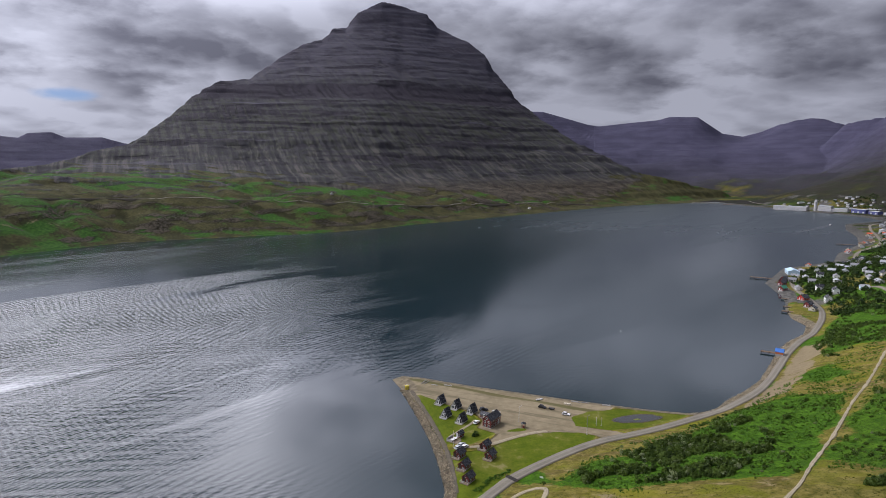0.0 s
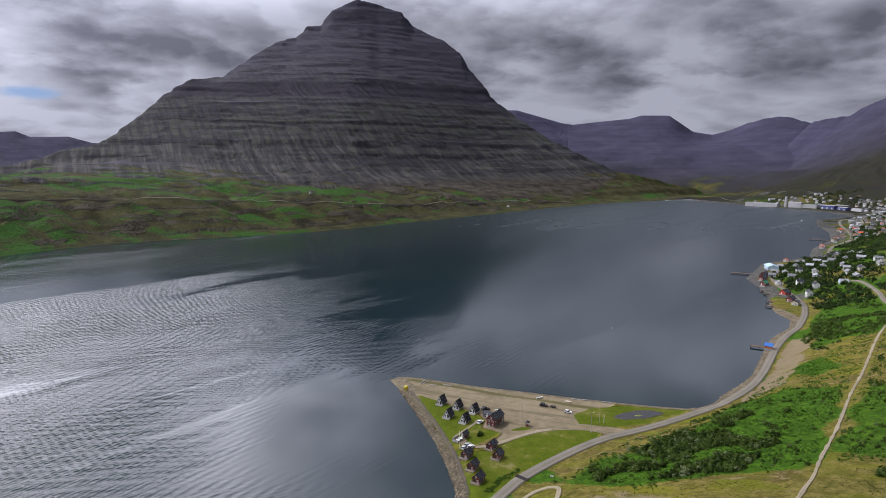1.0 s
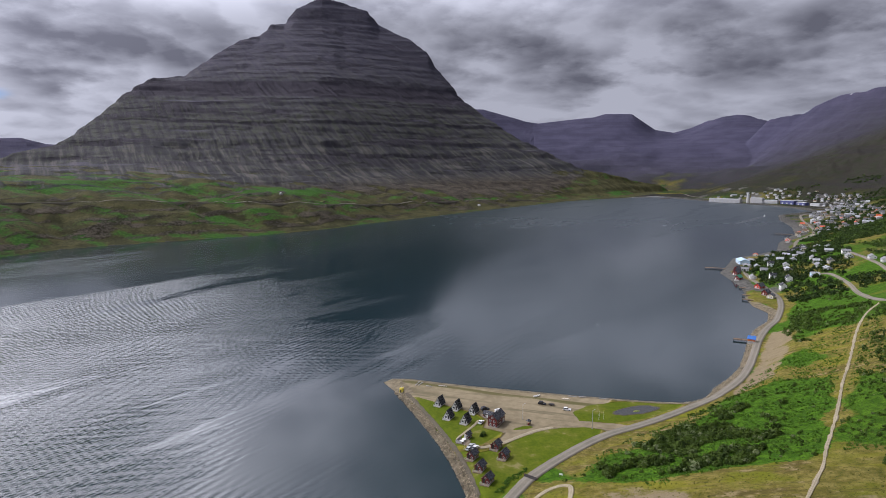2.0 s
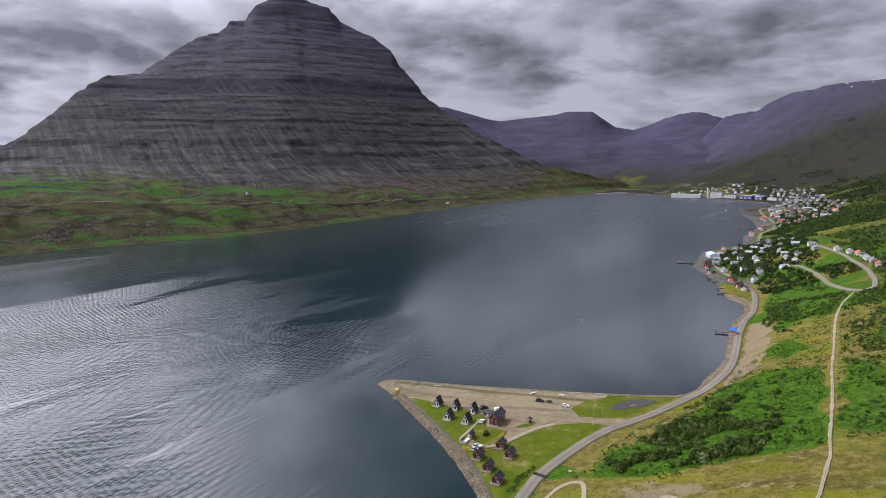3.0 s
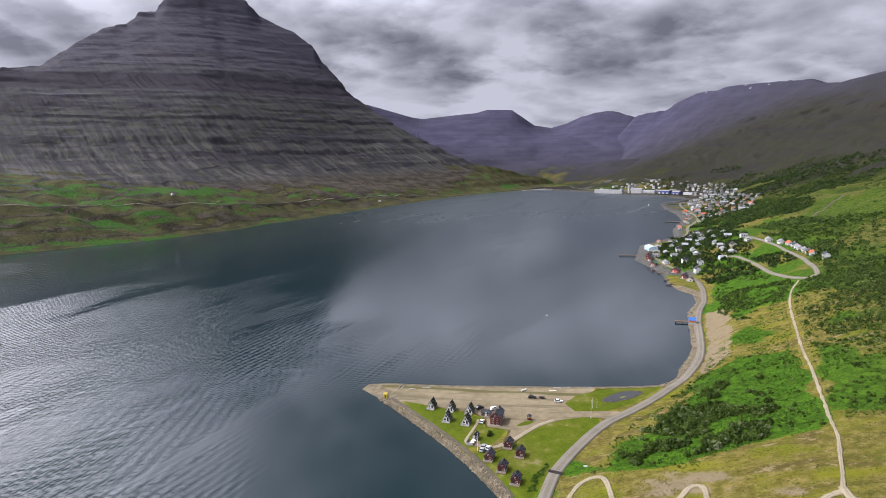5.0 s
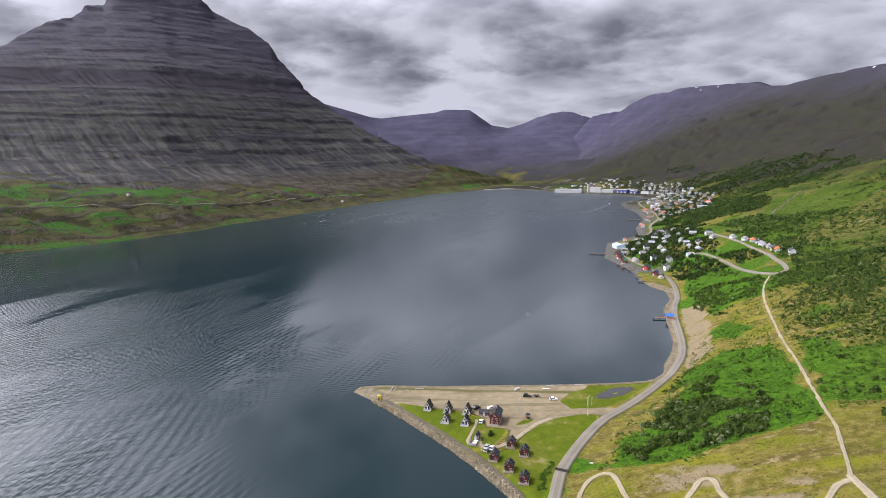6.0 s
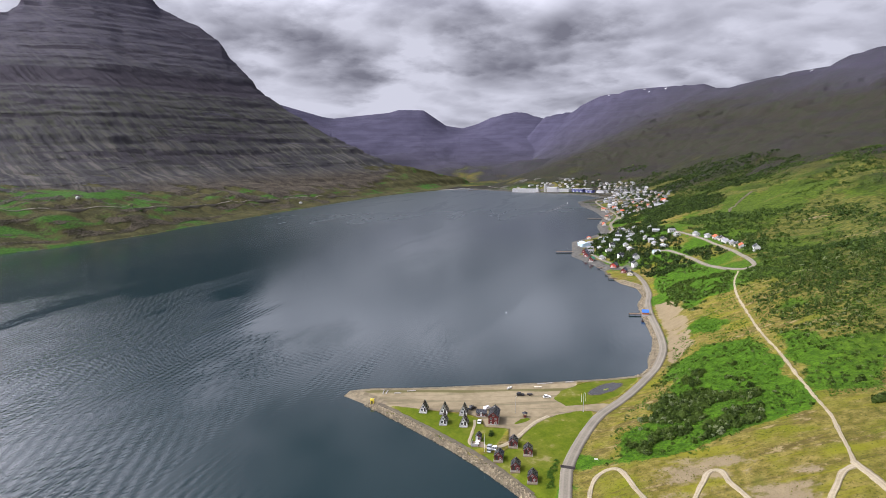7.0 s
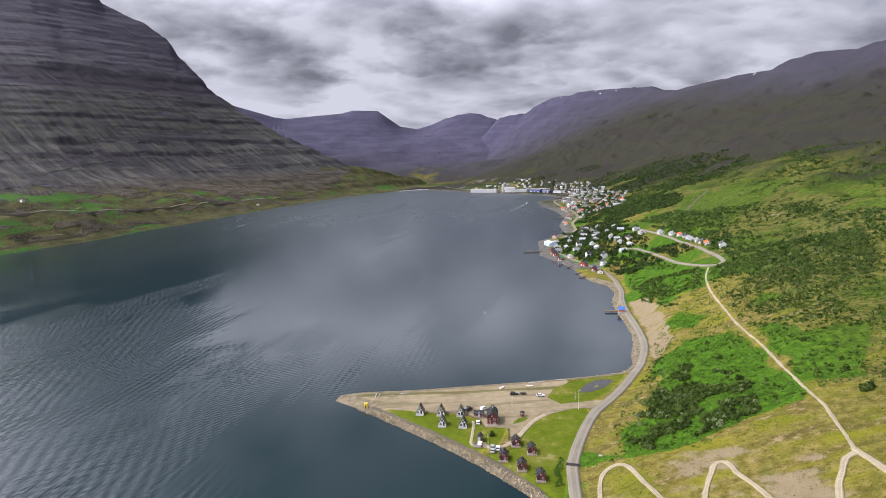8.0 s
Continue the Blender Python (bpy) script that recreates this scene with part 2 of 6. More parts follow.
def land(x, y):
    """Height of the land, and what lies between foot and crest on each side."""
    d = -signed(x, y, FJORD)
    az = np.degrees(np.arctan2(x - BAY[0], y - BAY[1]))
    r = np.hypot(x - BAY[0], y - BAY[1])
    z = np.where(d > 0, np.minimum(0.30 * d, 2.2 + 0.012 * np.minimum(d, 150)), np.maximum(-0.22 * -d, -9.0))
    # the shore side slope, from the road up
    south = SOUTH_FOOT + [(5200, 5200), (5200, -5200), (-4000, -5200)]
    h = signed(x, y, south)
    k, zr = soft_line(x, y, SOUTH[0], SOUTH[1])
    up = np.maximum(h - 5, 0)
    u = up / (up + np.sqrt(k * k + 900) - 30 + 1)
    rough = fbm(x / 95, y / 95, 4, 1) - 0.5
    bluff = np.interp(x + y, [-400, 100, 300, 370, 440, 560, 720, 820, 950, 1300, 2200], [4, 10, 10, 14, 22, 24, 26, 21, 13, 8, 3])
    zs = zr * u**1.2 + bluff * (0.25 * smooth(up, 0, 22) + 0.75 * smooth(up, 6, 105)) + smooth(up, 8, 120) * rough * (6 + 10 * smooth(up, 60, 160) + 22 * smooth(up, 150, 900)) * smooth(k, 0, 300)
    humps = 1 - np.abs(fbm((x * 0.8 - y * 0.6) / 62, (x * 0.6 + y * 0.8) / 120, 4, 3) - 0.5) * 2
    zs = zs + 15 * (humps - 0.75) * smooth(up, 150, 300) * smooth(up, 1300, 700)
    zs = np.where(up > 200, zs + (terraces(zs, 55, 0.5, rough * 1.2) - zs) * smooth(up, 300, 900) * smooth(k, 20, 380) * 0.8, zs)
    z = np.maximum(z, np.where(h > 5, 3.0 + 0.10 * np.minimum(up, 10) + zs, -99))
    # the great mountain over the water
    north = NORTH_FOOT + [(2300, 5200), (-5000, 5200), (-5000, -900)]
    hn = np.maximum(signed(x, y, north), 0)
    kn = np.abs(np.interp(az, CREST_AZ, CREST_R) - r)
    zn = np.interp(az, CREST_AZ, PEAK[1])
    zn = zn + (np.interp(az, MEAN_AZ, MEAN_TOP) - zn) * smooth(hn / (hn + kn + 1), 0.995, 0.88)
    v = hn / (hn + kn + 1)
    wob = fbm(x / 420, y / 420, 5, 3) - 0.5
    prof = np.interp(v, [0, 0.012, 0.07, 0.14, 0.2, 0.4, 0.7, 1], [0, 0.0, 0.004, 0.02, 0.055, 0.28, 0.62, 1])
    flank = smooth(v, 0.14, 0.3) * smooth(v, 1.0, 0.93)
    flow = (az + 22) * np.exp(0.0010 * zn * prof) + 0.6 * wob
    gully = np.abs(fbm(flow * 1.5, v * 2.0, 4, 5) - 0.5) * 2
    zp = zn * prof + hn.clip(0, 60) / 60 * wob * 22 * (1 - smooth(v, 0.93, 1)) - flank * smooth(v, 0.62, 0.4) * (1 - gully) ** 3 * 5
    bench = np.interp(hn, [0, 4, 20, 60, 150, 300, 500], [0, 2.5, 7, 27, 62, 96, 112]) * np.interp(az, [-40, -5, 3, 14, 25], [1.05, 1.0, 0.8, 0.5, 0.3])
    shelf = np.minimum(bench, 0.8 * zn)
    zp = np.maximum(zp, shelf) + np.maximum(0, 1 - np.abs(zp - shelf) / 60) ** 2 * 15 * smooth(hn, 40, 160) * smooth(v, 0.9, 0.6)
    crag = 0.35 + 0.65 * smooth(fbm(az * 0.7, zp / 120, 3, 2), 0.35, 0.6)
    uneven = wob * 0.5 + 1.3 * value_noise(zp / 110, zp * 0 + 3.3, 1)
    craggy = (fbm(x / 46, y / 46, 5, 2) - 0.5) * smooth(v, 0.15, 0.4)
    uneven = uneven + craggy * 0.45
    # lava beds: ledges that come and go along the slope
    broken = smooth(fbm(flow * 0.22, zp / 26, 5, 1), 0.36, 0.60)
    zt = zp + (terraces(zp, 44, 0.30, uneven) - zp) * broken
    zt = zt + (terraces(zt, 17, 0.24, wob * 0.9 + uneven) - zt) * smooth(fbm(flow * 0.35, zp / 18, 5, 6), 0.38, 0.60)
    for k, (z0, amp) in enumerate(((118, 6), (152, 8), (186, 10), (222, 8), (262, 13), (300, 8), (338, 11), (392, 17), (428, 11), (468, 9), (512, 12), (556, 9), (604, 13), (652, 10), (700, 12), (745, 9))):
        up_here = zp - z0 - 26 * wob - 5 * craggy
        mask = smooth(fbm(flow * 0.45 + 3.7 * k, zp / 60, 5, k), 0.34, 0.52)
        zt = zt + amp * mask * (smooth(up_here, -3.5, 3.5) - np.clip(up_here / 44 + 0.5, 0, 1)) * smooth(v, 0.1, 0.22)
    cliff = np.exp(-(((zp - 395 - 30 * wob) / 40) ** 2)) * smooth(az, -17, -9)
    buttress = np.abs(fbm(flow * 1.9, flow * 0 + 2.2, 3, 4) - 0.5) * 2
    zt = zt + cliff * ((terraces(zp, 100, 0.9, 0.40) - zt) * 0.35 - 13 * (1 - buttress) ** 4)
    zp = zp + (zt - zp) * smooth(v, 0.12, 0.35) * (0.6 + 0.4 * crag) * (0.62 + 0.1 * smooth(v, 0.8, 1.0)) + craggy * 9 * smooth(v, 1.0, 0.9)
    low = fbm(x / 55, y / 55, 4, 6) - 0.5
    strike = x * 0.75 + y * 0.66
    ravine = 1 - np.abs(fbm((strike + 0.25 * hn) / 75, hn / 260, 4, 5) - 0.5) * 2
    knolls = terraces(fbm(strike / 90, hn / 34, 4, 7) * 60, 11, 0.7)  - 30
    zp = zp + (low * 9 - 9 * ravine**5 + 0.10 * knolls) * smooth(hn, 6, 70) * smooth(v, 0.34, 0.15)
    behind = np.maximum(r - np.interp(az, CREST_AZ, CREST_R), 0)
    zp = zp - 0.75 * behind
    zp = np.where(az > 12, np.minimum(zp, 2 + 0.7 * hn), zp)
    z = np.where(hn > 0, np.maximum(z, zp), z)
    # far ranges
    for line, heights, foot in ((*HEAD, 1900), (*MOUTH, 1400)):
        kb, zb = soft_line(x, y, line, heights)
        spur = fbm(x / 420, y / 420, 4, 2) - 0.5
        e = np.clip(1 - kb / foot * (1 + 0.5 * spur * smooth(kb, 0, 500)), 0, 1)
        zf = zb * (0.35 * e + 0.65 * e**1.8) - 8
        z = np.maximum(z, np.where(d > 0, zf, -99))
    return z, d, h, hn, v, u, flow


# terrain]


# ---- materials ----
def material(name):
    m = bpy.data.materials.new(name)
    m.use_nodes = True
    return m, Nodes(m.node_tree)


def finish(t, colour, rough=0.9, normal=None, **more):
    p = t.n("ShaderNodeBsdfPrincipled", **{"Base Color": colour, "Roughness": rough, **more})
    if normal is not None:
        t.put(p.inputs["Normal"], normal)
    t.n("ShaderNodeOutputMaterial", Surface=p.outputs[0])
    return p


def plain(name, colour, rough=0.7, vary=0.12, scale=3.0, metal=0.0, bump=0.0, streak=False):
    """Painted or raw stuff with some grain and weathering."""
    m, t = material(name)
    pos = t.n("ShaderNodeTexCoord").outputs["Object"]
    if streak:
        pos = t.vec("MULTIPLY", pos, (1, 1, 0.25))
    a, b = t.noise(pos, scale, 5), t.noise(pos, scale * 0.13, 3)
    rand = t.n("ShaderNodeObjectInfo").outputs["Random"]
    f = t.math("ADD", t.math("MULTIPLY", a, 0.6), t.math("ADD", t.math("MULTIPLY", b, 0.3), t.math("MULTIPLY", rand, 0.1)))
    dark = tuple(c * (1 - 2 * vary) for c in colour)
    light = tuple(min(c * (1 + 1.6 * vary), 0.95) for c in colour)
    col = t.mix(t.step(f, 0.25, 0.75), dark, light)
    finish(t, col, t.math("ADD", rough, t.math("MULTIPLY", t.math("SUBTRACT", a, 0.5), 0.2), clamp=True), t.bump(a, 0.4, bump) if bump else None, Metallic=metal)
    return m


def ground_material():
    m, t = material("land_cover")
    pos = t.n("ShaderNodeNewGeometry").outputs["Position"]
    px, py, pz = t.xyz(pos)
    one, two = t.n("ShaderNodeAttribute", name_="cover"), t.n("ShaderNodeAttribute", name_="rock")
    lawn, gravel, sand = t.xyz(one.outputs["Color"])
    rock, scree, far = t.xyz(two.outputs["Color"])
    lush, dry = one.outputs["Alpha"], two.outputs["Alpha"]
    flatpos = t.join(px, py, 0.0)
    n1, n2, n3, n4 = t.noise(flatpos, 1.7, 4, 0.65), t.noise(flatpos, 0.22, 5, 0.6), t.noise(flatpos, 0.035, 5, 0.6), t.noise(flatpos, 0.008, 5, 0.6)
    # natural growth: heath, grass, herbs
    flow = t.n("ShaderNodeAttribute", name_="flow").outputs["Vector"]
    fs, fv, fz = t.xyz(flow)
    fine = t.noise(flatpos, 0.75, 6, 0.72)
    heath = t.mix(t.step(n2, 0.35, 0.65), (0.102, 0.092, 0.016), (0.195, 0.158, 0.046))
    heath = t.mix(t.step(n3, 0.48, 0.66), heath, (0.125, 0.135, 0.012))
    heath = t.mix(t.math("MULTIPLY", t.step(fine, 0.50, 0.63), 0.68), heath, (0.040, 0.050, 0.011))
    heath = t.mix(t.math("MULTIPLY", t.step(n3, 0.44, 0.34), 0.4), heath, (0.070, 0.085, 0.016))
    run_a = t.math("SUBTRACT", t.math("MULTIPLY", px, 0.866), t.math("MULTIPLY", py, 0.5))
    run_b = t.math("ADD", t.math("MULTIPLY", px, 0.5), t.math("MULTIPLY", py, 0.866))
    bands = t.noise(t.join(t.math("MULTIPLY", run_a, 0.022), t.math("MULTIPLY", run_b, 0.11), 2.0), 1.0, 6, 0.66, 0.4)
    heath = t.mix(t.math("MULTIPLY", t.step(bands, 0.52, 0.64), 0.75), heath, (0.078, 0.060, 0.022))
    heath = t.mix(t.math("MULTIPLY", t.step(bands, 0.46, 0.36), 0.7), heath, (0.165, 0.160, 0.014))
    heath = t.mix(t.math("MULTIPLY", t.step(t.math("ADD", t.math("MULTIPLY", bands, 0.6), t.math("MULTIPLY", n2, 0.4)), 0.57, 0.63), 0.8), heath, (0.25, 0.20, 0.105))
    herbs = t.mix(t.step(n2, 0.35, 0.68), (0.033, 0.080, 0.005), (0.068, 0.146, 0.008))
    herbs = t.mix(t.math("MULTIPLY", t.step(fine, 0.48, 0.62), 0.85), herbs, (0.018, 0.045, 0.009))
    # north slope: cloud shade put into darker heath and herb colours
    shaded_north = t.step(fv, 0.0, 0.001)
    heath = t.mix(shaded_north, heath, t.mix(t.step(t.math("ADD", t.math("MULTIPLY", n2, 0.4), t.math("MULTIPLY", n3, 0.6)), 0.38, 0.62), (0.034, 0.036, 0.017), (0.078, 0.073, 0.031)))
    herbs = t.mix(shaded_north, herbs, t.mix(t.step(n2, 0.35, 0.68), (0.028, 0.072, 0.014), (0.052, 0.122, 0.020)))
    # thicker, darker growth higher up
    high = t.math("MULTIPLY", t.step(fz, 24.0, 52.0), t.math("SUBTRACT", 1.0, shaded_north))
    heath = t.mix(t.math("MULTIPLY", high, 0.92), heath, t.mix(t.step(n2, 0.38, 0.62), (0.050, 0.064, 0.012), (0.112, 0.112, 0.026)))
    herbs = t.mix(t.math("MULTIPLY", high, 0.9), herbs, t.mix(t.step(n2, 0.38, 0.62), (0.035, 0.060, 0.008), (0.076, 0.106, 0.012)))
    scrub = t.math("MULTIPLY", t.step(t.noise(flatpos, 0.13, 6, 0.72), 0.50, 0.57), t.math("MULTIPLY", high, 0.62))
    heath = t.mix(scrub, heath, (0.024, 0.036, 0.012))
    herbs = t.mix(scrub, herbs, (0.020, 0.036, 0.009))
    bare = t.mix(t.math("ADD", t.math("MULTIPLY", n1, 0.4), t.math("MULTIPLY", n2, 0.6)), (0.10, 0.082, 0.048), (0.29, 0.232, 0.142))
    f_lush = t.step(t.math("ADD", lush, t.math("ADD", t.math("MULTIPLY", t.math("SUBTRACT", n2, 0.5), 0.8), t.math("ADD", t.math("MULTIPLY", t.math("SUBTRACT", fine, 0.5), 0.4), t.math("MULTIPLY", t.math("SUBTRACT", n3, 0.5), t.math("MULTIPLY", shaded_north, 0.9))))), t.math("SUBTRACT", 0.40, t.math("MULTIPLY", shaded_north, 0.14)), t.math("ADD", 0.60, t.math("MULTIPLY", shaded_north, 0.14)))
    f_dry = t.step(t.math("ADD", dry, t.math("ADD", t.math("MULTIPLY", t.math("SUBTRACT", n2, 0.5), 0.5), t.math("MULTIPLY", t.math("SUBTRACT", fine, 0.5), 0.5))), 0.42, 0.62)
    col = t.mix(f_lush, heath, herbs)
    col = t.mix(f_dry, col, bare)
    # rock: lava beds one over another, their edges dark and broken, screes streaming down between them
    streak = t.noise(t.join(t.math("MULTIPLY", fs, 1.9), t.math("MULTIPLY", fz, 0.014), 0.0), 1.0, 5, 0.60)
    wob = t.math("MULTIPLY", n4, 16.0)
    bedz = t.math("ADD", pz, wob)
    def beds_at(thick, strike, detail):
        return t.noise(t.join(t.math("MULTIPLY", px, strike), t.math("MULTIPLY", py, strike), t.math("DIVIDE", bedz, thick)), 1.0, detail, 0.6)
    lay = beds_at(16.0, 0.0022, 5)
    ledge, thin_ledge = beds_at(30.0, 0.0022, 4), beds_at(11.0, 0.005, 3)
    torn = t.noise(t.join(t.math("MULTIPLY", fs, 5.0), t.math("MULTIPLY", pz, 0.012), 4.0), 1.0, 5, 0.65)
    nz = t.xyz(t.n("ShaderNodeNewGeometry").outputs["Normal"])[2]
    steep = t.step(nz, 0.78, 0.62)
    slope = t.mix(t.step(streak, 0.38, 0.62), (0.041, 0.041, 0.045), (0.073, 0.071, 0.074))
    slope = t.mix(t.math("MULTIPLY", t.step(t.math("ADD", t.math("MULTIPLY", n3, 0.5), t.math("MULTIPLY", streak, 0.5)), 0.44, 0.60), 0.65), slope, (0.052, 0.058, 0.037))
    slope = t.mix(t.math("MULTIPLY", t.step(t.math("ADD", streak, t.math("MULTIPLY", n3, 0.35)), 0.70, 0.80), t.math("MULTIPLY", t.math("MULTIPLY", scree, 0.7), t.step(fz, 250.0, 120.0))), slope, (0.110, 0.100, 0.096))
    # purplish upper beds; the bluish haze of distance is put into their colour
    upper = t.mix(t.step(lay, 0.40, 0.60), (0.072, 0.069, 0.091), (0.092, 0.087, 0.112))
    upper = t.mix(t.math("MULTIPLY", t.step(streak, 0.50, 0.66), 0.25), upper, (0.118, 0.108, 0.112))
    beds = t.mix(t.math("MULTIPLY", scree, t.step(lay, 0.74, 0.62)), upper, slope)
    columns = t.noise(t.join(t.math("MULTIPLY", fs, 9.0), t.math("MULTIPLY", pz, 0.006), 0.0), 1.0, 4, 0.6)
    band = t.math("MULTIPLY", t.step(t.math("ABSOLUTE", t.math("SUBTRACT", bedz, 400.0)), 40.0, 26.0), t.math("MULTIPLY", t.step(columns, 0.30, 0.46), t.step(torn, 0.28, 0.40)))
    dark = t.math("MAXIMUM", t.math("MULTIPLY", t.step(ledge, 0.555, 0.585), t.step(torn, 0.40, 0.50)), t.math("MULTIPLY", t.math("MULTIPLY", t.step(thin_ledge, 0.57, 0.60), t.step(torn, 0.46, 0.54)), 0.8))
    dark = t.math("MAXIMUM", dark, t.math("MAXIMUM", band, t.math("MULTIPLY", steep, 0.6)))
    edges = t.mix(columns, (0.028, 0.026, 0.035), (0.058, 0.052, 0.064))
    beds = t.mix(t.math("MULTIPLY", dark, t.math("ADD", 0.12, t.math("MULTIPLY", t.step(fz, 60.0, 170.0), t.math("SUBTRACT", 0.66, t.math("MULTIPLY", t.step(fz, 430.0, 520.0), 0.18))))), beds, edges)
    beds = t.mix(t.math("MULTIPLY", band, 0.55), beds, edges)
    low = t.mix(t.step(t.math("ADD", t.math("MULTIPLY", n2, 0.5), t.math("MULTIPLY", n3, 0.5)), 0.42, 0.58), (0.042, 0.037, 0.030), (0.092, 0.079, 0.060))
    beds = t.mix(t.step(fz, 95.0, 50.0), beds, low)
    # brown and olive moor, darkened: cloud shade over the slope put into its colour
    shaded_moor = t.mix(t.step(n3, 0.4, 0.65), (0.031, 0.028, 0.023), (0.027, 0.031, 0.018))
    shaded_moor = t.mix(t.math("MULTIPLY", t.step(lay, 0.50, 0.62), 0.6), shaded_moor, (0.026, 0.023, 0.026))
    shaded_moor = t.mix(t.math("MULTIPLY", t.step(fine, 0.5, 0.64), 0.4), shaded_moor, (0.022, 0.026, 0.015))
    beds = t.mix(t.step(fv, 0.02, 0.0), beds, shaded_moor)
    # far ranges: the haze of distance put into the rock colour as purple-blue
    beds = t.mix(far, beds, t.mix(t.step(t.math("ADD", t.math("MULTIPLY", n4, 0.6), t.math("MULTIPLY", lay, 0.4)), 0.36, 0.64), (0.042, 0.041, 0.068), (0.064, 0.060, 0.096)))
    f_rock = t.step(t.math("ADD", rock, t.math("ADD", t.math("MULTIPLY", t.math("SUBTRACT", n3, 0.5), 0.5), t.math("MULTIPLY", t.math("SUBTRACT", n2, 0.5), 0.8))), t.math("ADD", 0.16, t.math("MULTIPLY", shaded_north, 0.20)), t.math("SUBTRACT", 0.88, t.math("MULTIPLY", shaded_north, 0.24)))
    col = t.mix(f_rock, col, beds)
    # made ground on the spit
    edge = t.math("ADD", t.math("MULTIPLY", t.math("SUBTRACT", n2, 0.5), 0.16), t.math("MULTIPLY", t.math("SUBTRACT", n1, 0.5), 0.08))
    pebbles = t.mix(t.step(t.math('ADD', t.math('MULTIPLY', n2, 0.5), t.math('MULTIPLY', n3, 0.5)), 0.35, 0.62), t.mix(n1, (0.145, 0.119, 0.074), (0.19, 0.158, 0.100)), t.mix(n1, (0.215, 0.178, 0.113), (0.275, 0.231, 0.152)))
    axis_a = t.math("SUBTRACT", t.math("MULTIPLY", px, 0.88), t.math("MULTIPLY", py, 0.47))
    axis_b = t.math("ADD", t.math("MULTIPLY", px, 0.47), t.math("MULTIPLY", py, 0.88))
    worn = t.noise(t.join(t.math("MULTIPLY", axis_a, 0.018), t.math("MULTIPLY", axis_b, 0.22), 0.0), 1.0, 5, 0.62)
    pebbles = t.mix(t.math("MULTIPLY", t.step(worn, 0.50, 0.62), 0.75), pebbles, (0.125, 0.108, 0.066))
    weeds = t.math("MULTIPLY", t.step(t.math("ABSOLUTE", t.math("SUBTRACT", axis_b, t.math("ADD", 313.0, t.math("MULTIPLY", n3, 6.0)))), 3.2, 1.2), t.step(worn, 0.40, 0.52))
    pebbles = t.mix(t.math("MULTIPLY", weeds, 0.8), pebbles, (0.085, 0.082, 0.028))
    col = t.mix(t.step(t.math("ADD", gravel, edge), 0.48, 0.52), col, pebbles)
    beach = t.mix(t.step(n2, 0.35, 0.65), (0.112, 0.094, 0.064), (0.20, 0.17, 0.115))
    beach = t.mix(t.step(py, 540.0, 580.0), beach, t.mix(t.step(n2, 0.35, 0.65), (0.060, 0.060, 0.055), (0.125, 0.12, 0.108)))
    col = t.mix(t.step(t.math("ADD", sand, edge), 0.47, 0.53), col, beach)
    turf = t.mix(t.step(t.math('ADD', t.math('MULTIPLY', n2, 0.5), t.math('MULTIPLY', fine, 0.5)), 0.35, 0.65), (0.052, 0.080, 0.005), (0.092, 0.116, 0.008))
    turf = t.mix(t.math("MULTIPLY", t.step(n3, 0.46, 0.64), 0.5), turf, (0.145, 0.138, 0.026))
    turf = t.mix(t.math("MULTIPLY", t.step(t.math("ADD", t.math("MULTIPLY", n3, 0.6), t.math("MULTIPLY", n2, 0.4)), 0.55, 0.64), 0.7), turf, (0.21, 0.175, 0.09))
    col = t.mix(t.step(t.math("ADD", lawn, edge), 0.48, 0.52), col, turf)
    made = t.math("MAXIMUM", t.step(gravel, 0.45, 0.55), t.step(lawn, 0.45, 0.55))
    wild = t.math("MULTIPLY", t.math("SUBTRACT", 1.0, made), 0.9)
    h = t.math("ADD", t.math("MULTIPLY", fine, t.math("ADD", 0.15, wild)), t.math("MULTIPLY", n2, t.math("ADD", 0.2, wild)))
    h = t.math("ADD", h, t.math("MULTIPLY", f_rock, t.math("ADD", t.math("MULTIPLY", t.math("MULTIPLY", streak, shaded_north), 2.5), t.math("ADD", t.math("MULTIPLY", t.math("MULTIPLY", dark, shaded_north), -5.0), t.math("ADD", t.math("MULTIPLY", n3, t.math("SUBTRACT", 9.0, t.math("MULTIPLY", shaded_north, 5.0))), t.math("MULTIPLY", n2, 3.5))))))
    finish(t, col, 0.95, t.bump(h, 0.8, 1.0), **{"Specular IOR Level": 0.05})
    return m


